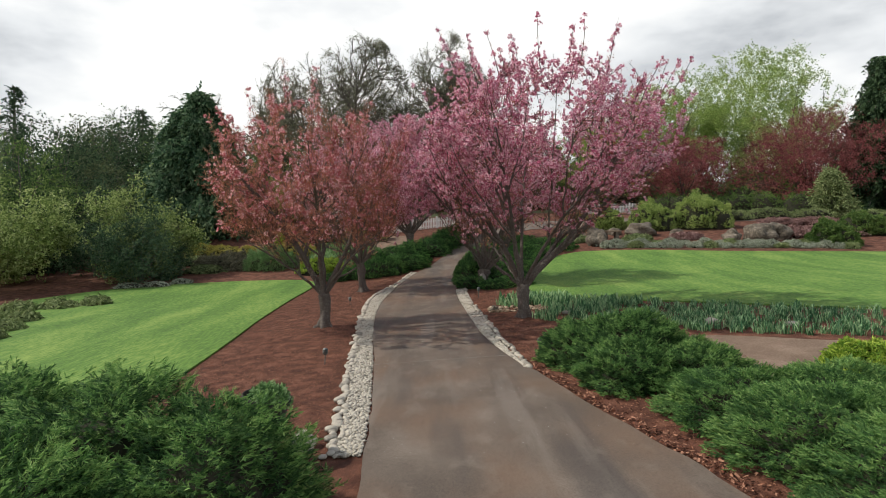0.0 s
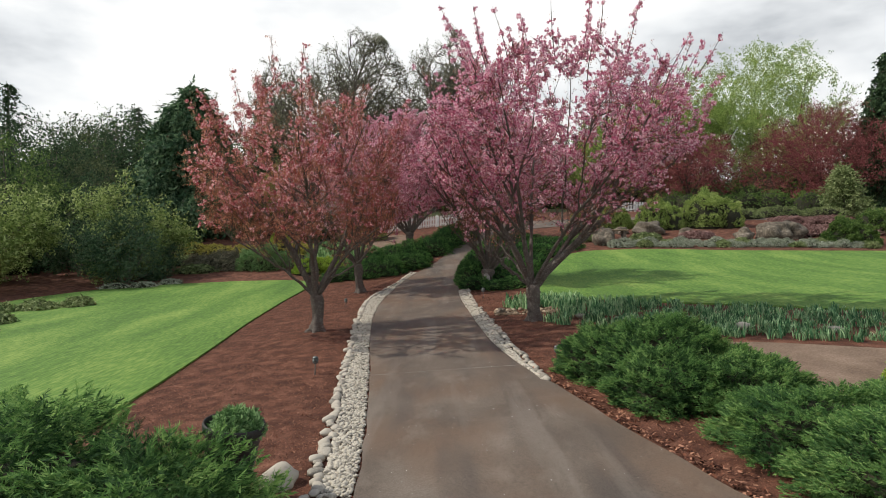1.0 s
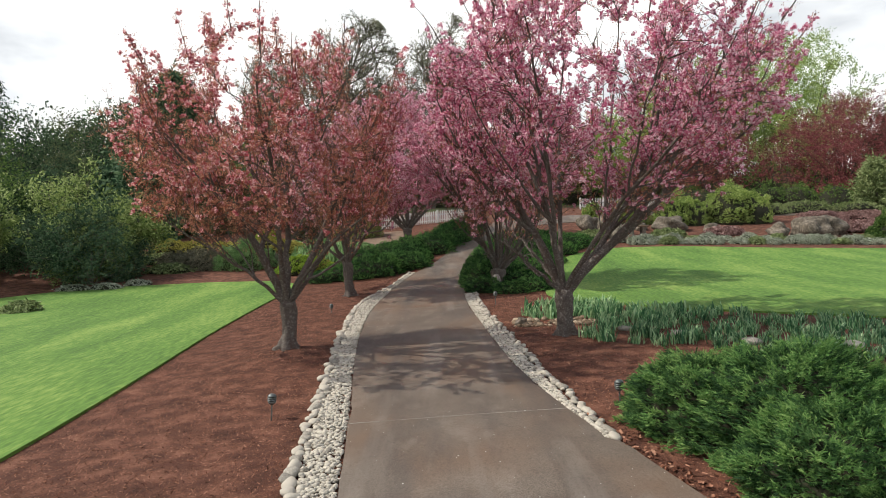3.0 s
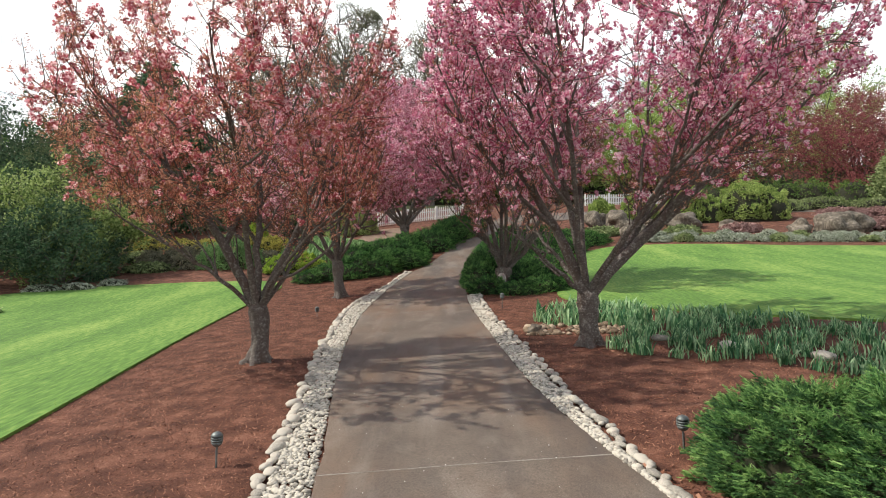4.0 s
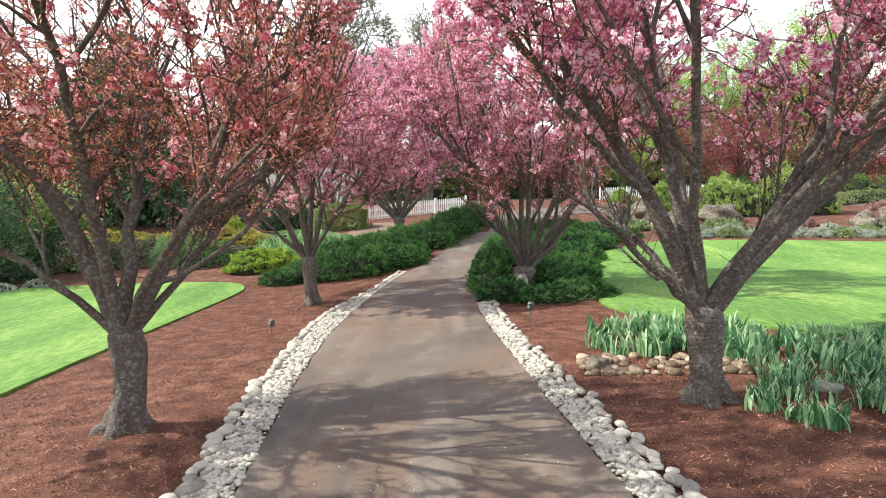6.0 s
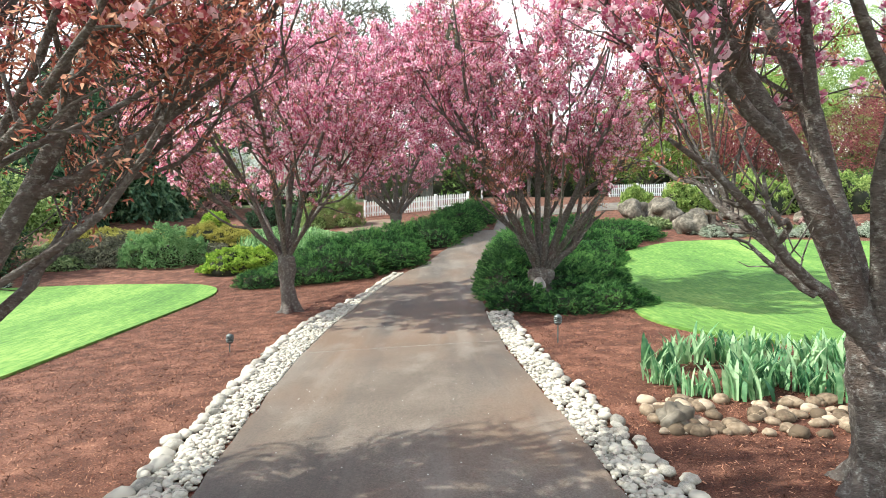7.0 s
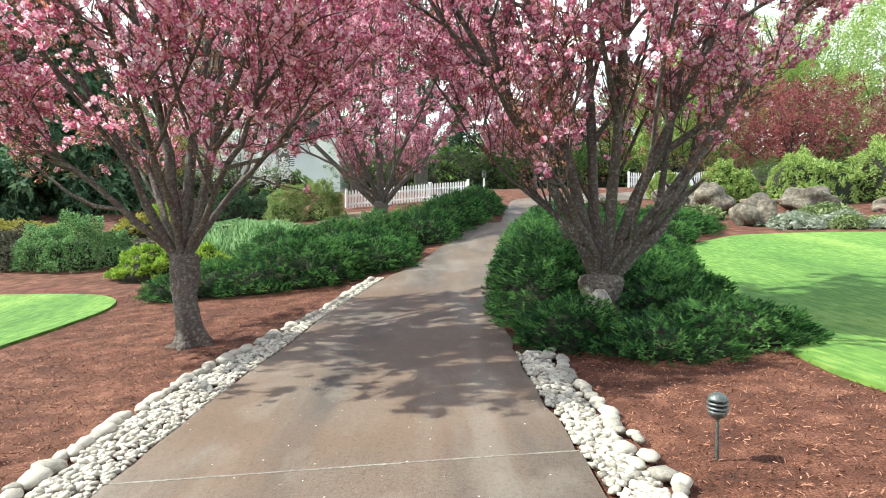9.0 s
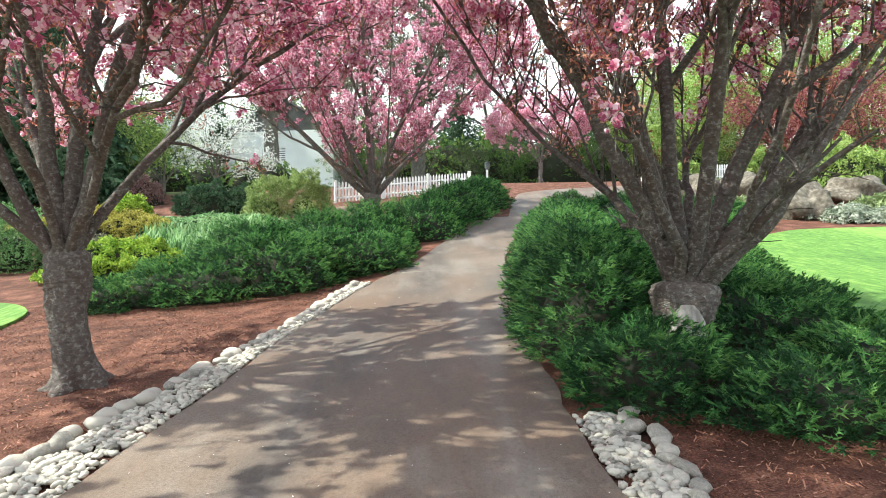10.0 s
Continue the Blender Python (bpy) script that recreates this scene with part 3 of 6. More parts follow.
def border(name, label, outer, inner, y0, y1, seed, near):
    """Cobbles along the outer rim and small river stones between them and the drive."""
    rng = np.random.default_rng(seed)
    side = 1 if outer[0, 0] < 0 else -1
    top = new(name)
    top.matrix_basis = Matrix.Identity(4)
    tagged(top, label, "stone border", "drive borders")
    shared = [np_mesh("stone", v, f, M_STONE, True) for v, f in STONES]
    big = [np_mesh("cobble", v, f, M_COBBLE, True) for v, f in COBBLES]
    y = y0
    rest = []
    while y < y1:
        s = rng.uniform(0.055, 0.115) if side > 0 else rng.uniform(0.045, 0.085)
        x = float(smooth_edge(outer, y)) + side * 0.07 + rng.normal() * 0.035
        m = pose(x, y, gz(x, y) + 0.045, rng.uniform(-12, 12), rng.uniform(-12, 12), rng.uniform(60, 120)) @ Matrix.Diagonal((s * rng.uniform(1.1, 1.5), s * rng.uniform(0.75, 1.0), s * rng.uniform(0.7, 1.0), 1))
        ob = new("cobble", big[rng.integers(len(big))])
        ob.parent, ob.matrix_basis = top, m
        y += s * 1.9
    n = int((y1 - y0) * 330)
    ys = rng.uniform(y0, y1, n)
    u = rng.uniform(0, 1, n)
    xo, xi = smooth_edge(outer, ys) + side * 0.15, smooth_edge(inner, ys) - side * 0.02
    xs = xo + (xi - xo) * u
    sz = rng.uniform(0.016, 0.036, n) * (1.25 - 0.35 * u)
    zs = ground_z(xs, ys) + 0.015 + rng.uniform(0, 0.03, n)
    named = 0
    keep = np.ones(n, bool)
    for i in np.argsort(np.abs(ys - near)):
        if named >= 200:
            break
        ob = new("stone", shared[i % len(shared)])
        ob.parent = top
        ob.matrix_basis = pose(xs[i], ys[i], zs[i], rng.uniform(-20, 20), rng.uniform(-20, 20), rng.uniform(0, 360)) @ Matrix.Diagonal((sz[i] * 1.3, sz[i], sz[i], 1))
        keep[i] = False
        named += 1
    groups = []
    idx = np.where(keep)[0]
    for k in range(len(STONES)):
        sel = idx[idx % len(STONES) == k]
        up = np.column_stack([rng.normal(size=(len(sel), 2)) * 0.25, np.ones(len(sel))])
        groups.append(scatter(PEBBLES[k][0] * 1.05, PEBBLES[k][1], np.column_stack([xs, ys, zs])[sel], bases(up, rng), np.column_stack([sz * 1.3, sz, sz])[sel]))
    v, f = join(groups)
    part_np("river_gravel", v, f, M_STONE, top, "small pale river stones", True, "stuff")


border("stone_border", "border of pale river stones with larger cobbles along the mulch", EL_OUT, EDGE_L, 8.3, 34.1, 3, 18.0)
border("stone_border", "border of pale river stones ending at the juniper mound", ER_OUT, EDGE_R, 12.6, 27.2, 4, 18.0)


# ---- flowering cherry trees ----
POMPOM = pompom(11)
BRONZE = leaf_clump(4, 0.045, 0.027, 12, 1.9)


def tilt_dir(rng, d, lo, hi):
    """A way that leaves d by lo to hi degrees."""
    side = unit(np.cross(d, rng.normal(size=3)))
    a = math.radians(rng.uniform(lo, hi))
    return d * math.cos(a) + side * math.sin(a)


def reach_to(p, d, c, r):
    """Distance along d from p to the crown's ellipsoid."""
    q, e = (p - c) / r, d / r
    A, B, C = e @ e, q @ e, q @ q - 1
    h = B * B - A * C
    return 0.0 if h < 0 else (-B + math.sqrt(h)) / A


def cherry(label, x, y, H, R, fork, tr, mains, seed, bloom, leaf, petal, lean=(0, 0), high=0.66, floor=1.9, hollow=0.5, full=1.0, shoots=0, fill=150, scar=False, subs=6, leafy=2, stout=1.0, tilt=(0.0, 0.0), bunch=6, forks=3, thin=(0.0, 0.0)):
    """A flowering cherry. mains: (azimuth, incline at the fork, incline at the tip, girth, height on the trunk) of each main limb."""
    rng = np.random.default_rng(seed)
    tree = thing("cherry_tree", label, "cherry tree", x, y, group="flowering cherries along the drive")
    c, r = np.array([lean[0], lean[1], H * high]), np.array([R, R, H * (1.01 - high)])
    crown = np.array([tilt[0], tilt[1], fork])
    tt = np.linspace(0, 1, 46)[:, None]
    zz = -0.15 + (fork * 1.10 + 0.15) * tt
    line = np.concatenate([crown[None, :2] * np.clip(zz / fork, 0, 1) ** 1.3 + 0.02 * np.sin(zz * 5 + seed), zz], axis=1)
    z = np.maximum(line[:, 2], 0)
    v, f = tube(line, tr * np.interp(z / fork, [0, 0.45, 0.85, 1.0, 1.10], [1.0, 0.92, 1.10, 1.04, 0.55]) * (1 + 0.60 * np.exp(-z / 0.10)), 32)
    mid = np.repeat(line, 32, axis=0)
    a = np.arctan2(v[:, 1] - mid[:, 1], v[:, 0] - mid[:, 0])
    root = np.exp(-np.maximum(v[:, 2], 0) / 0.20)
    v[:, :2] += (v[:, :2] - mid[:, :2]) * (0.06 * np.sin(a * 3 + seed + v[:, 2] * 1.5) + 0.30 * root * np.sin(a * 5 + seed * 2) + 0.03 * np.sin(a * 9 + v[:, 2] * 6))[:, None]
    lump = np.array([noise.noise(Vector((p[0] * 6, p[1] * 6, p[2] * 5 + seed))) + 0.5 * noise.noise(Vector((p[0] * 12, p[1] * 12, p[2] * 30))) for p in v])
    v[:, :2] = mid[:, :2] + (v[:, :2] - mid[:, :2]) * (1 + 0.17 * lump)[:, None]
    part_np("trunk", v, f, M_BARK, tree, "", True)
    if scar:
        bm = bmesh.new()
        lathe(bm, [(0.16, -0.15), (0.155, 0.02), (0.145, 0.16), (0.11, 0.26), (0.05, 0.31)], 14)
        bmesh.ops.scale(bm, vec=(1, 0.42, 1), verts=bm.verts)
        for q in bm.verts:
            q.co.x += 0.03 * noise.noise(q.co * 9) - 0.10 * q.co.z
        bmesh.ops.translate(bm, vec=(-0.08, -tr * 1.06, 0.22), verts=bm.verts)
        part("trunk_scar", bm, M_SCAR, tree, "pale bare wood where bark is gone", True)
    flowers, spurs, nodes, wood = [], [], [], []

    def bough(p0, d0, d1, L, r0, r1, bend, segs=12, jit=0.03):
        tb = np.linspace(0, 1, segs)[:, None]
        pts = (1 - tb) ** 2 * p0 + 2 * tb * (1 - tb) * (p0 + d0 * L * bend) + tb ** 2 * (p0 + d1 * L)
        pts[1:] += np.cumsum(rng.normal(size=(segs - 1, 3)) * jit, axis=0)
        k = np.linspace(0, 1, segs)
        rad = (r1 + (r0 - r1) * (1 - k) ** 0.9) * (1 + 0.08 * rng.normal(size=segs))
        rad[0] = r0 * 1.12
        return pts, rad

    def swing(az, inc):
        az, inc = math.radians(az), math.radians(inc)
        return np.array([math.cos(az) * math.sin(inc), math.sin(az) * math.sin(inc), math.cos(inc)])

    for i, (az, i0, i1, girth, up) in enumerate(mains):
        d0, d1 = swing(az, i0), swing(az + rng.uniform(-8, 8), i1)
        p0 = crown * (1, 1, up) + np.array([d0[0], d0[1], 0]) * tr * 0.45
        L = max(reach_to(p0, d1, c, r), 0.3 * H) * rng.uniform(0.84, 0.94)
        r0 = tr * girth * stout
        pts, rad = bough(p0, d0, d1, L, r0, 0.012, 0.5)
        tubes, lines = [tube(pts, rad, 10)], [(pts, rad)]
        for j in range(forks):
            t = 0.22 + 0.5 * (j + rng.uniform(0.1, 0.9)) / forks
            k = t * (len(pts) - 1)
            q, qd = along(pts, t)
            rq = float(np.interp(k, np.arange(len(rad)), rad))
            sd = unit(tilt_dir(rng, qd, 28, 50) + 0.25 * unit((q - c) * (1, 1, 0.2)) + np.array([0, 0, 0.12]))
            se = unit(sd * (1, 1, 0.5) + np.array([0, 0, max(0.5 * sd[2], 0.3) + rng.uniform(0.15, 0.6)]))
            sl = max(reach_to(q, se, c, r), 0.5) * rng.uniform(0.8, 0.95)
            sp, sr = bough(q, sd, se, sl, rq * rng.uniform(0.55, 0.78), 0.010, 0.45, 9)
            tubes.append(tube(sp, sr, 8))
            lines.append((sp, sr))
        for b, (ln, rad_) in enumerate(lines):
            for t in rng.uniform(0.35, 0.97, 7):
                q, qd = along(ln, t)
                s = grow(q, unit(tilt_dir(rng, qd, 30, 80) + np.array([0, 0, 0.2])), rng.uniform(0.10, 0.35), 3, rng, 0.2, 0.1)
                tubes.append(tube(s, np.array([0.007, 0.006, 0.005, 0.003]), 3))
                spurs += [e for e in (along(s, u)[0] for u in rng.uniform(0.4, 1.0, 4)) if e[2] > floor - 0.5]
            for j in range(subs + (2 if b == 0 else 0)):
                t = rng.uniform(0.28, 0.98)
                q, qd = along(ln, t)
                bd = unit(tilt_dir(rng, qd, 22, 58) + np.array([0, 0, 0.15]))
                if q[2] + bd[2] * 0.8 < floor - 0.3:
                    continue
                bl = max(min(reach_to(q, bd, c, r), H * 0.27) * rng.uniform(0.7, 1.0), 0.35)
                sub = grow(q, bd, bl, 5, rng, 0.14, 0.05)
                rb = max(0.008, 0.5 * float(np.interp(t * (len(rad_) - 1), np.arange(len(rad_)), rad_)))
                tubes.append(tube(sub, min(rb, 0.024) * np.linspace(1, 0.3, 6), 5))
                nodes += [(*q_, i) for q_ in sub[2:]]
                flowers += [along(sub, min(s, 0.999))[0] for s in np.arange(0.3, 1.0, 0.07 / bl)]
                for k in range(max(3, int(bl * 5))):
                    w, wd = along(sub, rng.uniform(0.15, 0.999))
                    td = unit(tilt_dir(rng, wd, 20, 70) + np.array([0, 0, 0.15]))
                    if w[2] < floor - 0.2:
                        continue
                    tl = min(max(reach_to(w, td, c, r), 0.2), 0.8) * rng.uniform(0.55, 1.05)
                    tw = grow(w, td, tl, 3, rng, 0.15, 0.06)
                    tubes.append(tube(tw, np.array([0.008, 0.007, 0.005, 0.003]) * (1 + H / 18), 3))
                    flowers += [along(tw, s)[0] for s in np.arange(0.1, 1.0, 0.075 / tl)]
            nodes += [(*q_, i) for q_ in ln[4:]]
        wood.append(tubes)
    # branchlets fill the gaps of the crown, each from the nearest wood below it
    goals = unit(rng.normal(size=(fill, 3))) * rng.uniform(0.6, 1.0, (fill, 1)) * r + c
    goals = goals[np.argsort(np.linalg.norm((goals - c) / r, axis=1))]
    for g in goals:
        if g[2] < floor + 0.3:
            continue
        N = np.array(nodes)
        gap = np.linalg.norm(N[:, :3] - g, axis=1) + 1.2 * np.maximum(0, N[:, 2] + 0.25 - g[2])
        k = int(np.argmin(gap))
        q, far = N[k, :3], float(np.linalg.norm(N[k, :3] - g))
        if far < 0.3:
            continue
        tb = np.linspace(0, 1, 6)[:, None]
        way = q + (g - q) * tb + np.array([0, 0, -0.10 * far]) * np.sin(math.pi * tb)
        way[1:] += rng.normal(size=(5, 3)) * 0.035
        wood[int(N[k, 3])].append(tube(way, (0.006 + 0.006 * far) * np.linspace(1, 0.35, 6), 5))
        nodes += [(*p, N[k, 3]) for p in way[2:]]
        flowers += [along(way, s)[0] for s in np.arange(0.25, 1.0, 0.07 / far)]
        for j in range(max(3, int(far * 5))):
            w, wd = along(way, rng.uniform(0.2, 0.999))
            tl = rng.uniform(0.2, 0.6)
            tw = grow(w, unit(tilt_dir(rng, wd, 20, 70) + np.array([0, 0, 0.25])), tl, 3, rng, 0.15, 0.06)
            wood[int(N[k, 3])].append(tube(tw, np.array([0.008, 0.007, 0.005, 0.003]), 3))
            flowers += [along(tw, s)[0] for s in np.arange(0.1, 1.0, 0.075 / tl)]
    for tubes in wood:
        v, f = join(tubes)
        part_np("limb", v, f, M_BARK, tree, "", True)
    # long upright shoots over the top of the crown
    P = np.array(flowers)
    top = P[(np.linalg.norm((P - c) / r, axis=1) > 0.70) & (P[:, 2] > c[2] + 0.05 * H)]
    top = top[np.argsort(np.arctan2(top[:, 1] - c[1], top[:, 0] - c[0]))]
    for q in top[np.linspace(0, len(top) - 1, shoots).astype(int)]:
        wp = grow(q, unit((q - c) * (0.20, 0.20, 0.0) + np.array([0, 0, 1.0])), H * rng.uniform(0.08, 0.23), 6, rng, 0.06, 0.04)
        part_np("shoot", *tube(wp, np.linspace(0.014, 0.004, 7), 4), M_TWIG, tree)
        flowers += [along(wp, s)[0] for s in np.arange(0.0, 0.97, 0.03)]
    P = np.array(flowers)
    depth = np.linalg.norm((P - c) / r, axis=1)
    patch = np.array([noise.noise(Vector(p) * 1.5 + Vector((seed, 0, 0))) for p in P])
    bare = np.clip((hollow - depth) * 3, 0, 0.92) + np.clip((floor + rng.normal(size=len(P)) * 0.3 - P[:, 2]) * 3, 0, 1) + np.clip(-0.05 - patch, 0, 0.4) * 1.6 + np.clip((P[:, 0] * thin[0] + P[:, 1] * thin[1]) / R, 0, 1)
    P = P[rng.random(len(P)) > bare]
    pick, rise = rng.random(len(P)), np.clip((P[:, 2] - floor) / 1.3, 0.3, 1)
    A = P[pick < bloom * rise]
    A = np.repeat(A, bunch, axis=0) + np.repeat(rng.normal(size=A.shape) * 0.035, bunch, axis=0)
    A = A + rng.normal(size=A.shape) * (0.034, 0.034, 0.028)
    v, f = scatter(*POMPOM, A, bases(rng.normal(size=A.shape), rng), rng.uniform(0.7, 1.2, len(A)) * full)
    part_np("blossoms", v, f, petal, tree, "", False, "stuff")
    B = np.concatenate([np.repeat(P[pick > 1 - leaf * (1.5 - 0.5 * rise)], leafy, axis=0), np.array(spurs)])
    B = B + rng.normal(size=B.shape) * 0.06
    v, f = scatter(*BRONZE, B, bases(rng.normal(size=B.shape), rng), rng.uniform(0.7, 1.3, len(B)))
    part_np("leaves", v, f, M_BRONZE, tree, "bronze-red young leaves", False, "stuff")
    return tree


cherry("bronze-leaved flowering cherry with a grey ringed trunk in mulch", -3.69, 18.85, 6.7, 3.0, 0.98, 0.165,
       [(178, 26, 34, 0.66, 1.0), (8, 24, 24, 0.56, 1.0), (100, 14, 22, 0.5, 1.03), (195, 46, 54, 0.26, 0.96), (270, 22, 34, 0.40, 1.02), (40, 30, 38, 0.32, 0.98), (135, 36, 48, 0.30, 0.98), (320, 40, 50, 0.30, 1.0)],
       5, 0.20, 0.55, M_PETAL_DEEP, high=0.645, fill=190, floor=2.35, hollow=0.58, shoots=34, leafy=4, subs=5, bunch=5, lean=(-0.3, -0.8), tilt=(-0.03, 0), thin=(0.5, 1.6))
cherry("pink double-flowering cherry with long upright shoots beside irises", 2.45, 18.95, 7.9, 4.0, 0.98, 0.178,
       [(180, 26, 33, 0.60, 0.98), (0, 46, 47, 0.70, 0.98), (8, 42, 24, 0.46, 1.02), (150, 16, 18, 0.42, 1.02), (85, 24, 36, 0.40, 1.0), (250, 20, 26, 0.36, 1.04), (300, 36, 46, 0.34, 1.0), (35, 44, 56, 0.36, 0.96), (205, 46, 54, 0.28, 0.94), (130, 36, 48, 0.30, 0.98)],
       2, 0.36, 0.28, M_PETAL, lean=(0.75, -0.15), high=0.665, fill=260, floor=2.7, hollow=0.47, shoots=50, subs=5, tilt=(-0.04, 0.0))
cherry("pink flowering cherry with a dark leaning trunk in mulch", -3.80, 29.0, 7.0, 3.7, 1.25, 0.18,
       [(185, 24, 32, 0.42, 0.93), (90, 8, 12, 0.50, 1.0), (0, 14, 18, 0.46, 1.0), (170, 10, 16, 0.44, 1.02), (190, 40, 52, 0.32, 1.0), (270, 30, 42, 0.34, 1.0), (40, 34, 46, 0.32, 1.0), (130, 38, 50, 0.34, 0.98), (320, 38, 50, 0.28, 1.0)],
       8, 0.36, 0.42, M_PETAL, floor=1.95, hollow=0.5, shoots=10, fill=150, subs=5, tilt=(-0.10, 0.0), lean=(-0.1, 0))
cherry("pink flowering cherry with a scarred trunk rising from juniper", 1.95, 28.5, 7.8, 3.5, 0.68, 0.265,
       [(180, 26, 28, 0.40, 0.95), (0, 42, 44, 0.42, 0.95), (350, 34, 34, 0.36, 1.0), (170, 12, 14, 0.38, 1.0), (90, 10, 14, 0.40, 1.0), (10, 22, 24, 0.38, 1.02), (270, 14, 20, 0.32, 1.0), (230, 30, 40, 0.30, 0.97), (60, 34, 44, 0.32, 0.98), (130, 34, 44, 0.30, 0.98), (310, 34, 46, 0.28, 0.98)],
       4, 0.36, 0.48, M_PETAL, scar=True, stout=0.88, high=0.69, lean=(0.1, 0), floor=2.4, hollow=0.5, shoots=10, fill=150, subs=5)
cherry("wide pink flowering cherry behind the juniper hedge", -2.2, 43.3, 9.4, 5.4, 0.95, 0.25,
       [(180, 48, 42, 0.48, 0.9), (0, 40, 44, 0.46, 0.95), (90, 10, 14, 0.42, 1.0), (270, 18, 24, 0.40, 1.0), (200, 26, 28, 0.40, 1.0), (20, 22, 24, 0.40, 1.0), (60, 44, 54, 0.32, 0.95), (130, 44, 54, 0.32, 0.95), (310, 48, 60, 0.30, 0.95), (235, 48, 60, 0.30, 0.95)],
       7, 0.42, 0.20, M_PETAL, full=1.25, floor=2.1, hollow=0.4, fill=220, subs=5)
cherry("small rosy flowering cherry at the top of the drive", 7.2, 62.5, 5.8, 4.0, 1.3, 0.14,
       [(20, 40, 58, 0.4, 1.0), (90, 36, 50, 0.4, 1.0), (160, 40, 60, 0.4, 1.0), (230, 36, 54, 0.4, 1.0), (300, 40, 58, 0.4, 1.0), (0, 8, 14, 0.5, 1.02)],
       9, 0.45, 0.18, M_PETAL, full=1.35, floor=1.6, fill=120, hollow=0.35)


# ---- mounded shrubs ----
def frond(seed, n=10):
    """A small flat juniper spray, one unit long, thick with fine sprigs."""
    rng = np.random.default_rng(seed)
    v, f = [], []
    for i in range(n):
        t = 0.05 + 0.75 * i / (n - 1)
        a = (0.0 if i % 2 else math.pi) + rng.uniform(-0.9, 0.9)
        out = np.array([math.cos(a), math.sin(a), 0.0])
        p = np.array([0.0, 0.10 * t * t, t])
        tip = p + out * (0.40 - 0.25 * t) * rng.uniform(0.7, 1.3) + np.array([0, rng.normal() * 0.06, 0.30])
        side = np.array([-out[1] * 0.3, out[0], 0.9]) * 0.058
        k = len(v)
        v += [p - side, p + side, tip]
        f.append((k, k + 1, k + 2))
    return np.array(v), np.array(f)


PLUMES = [frond(s) for s in range(5)]
LEAFTUFT = leaf_clump(5, 0.07, 0.092, 31, 1.5)
FINETUFT = leaf_clump(5, 0.10, 0.085, 32, 2.2)


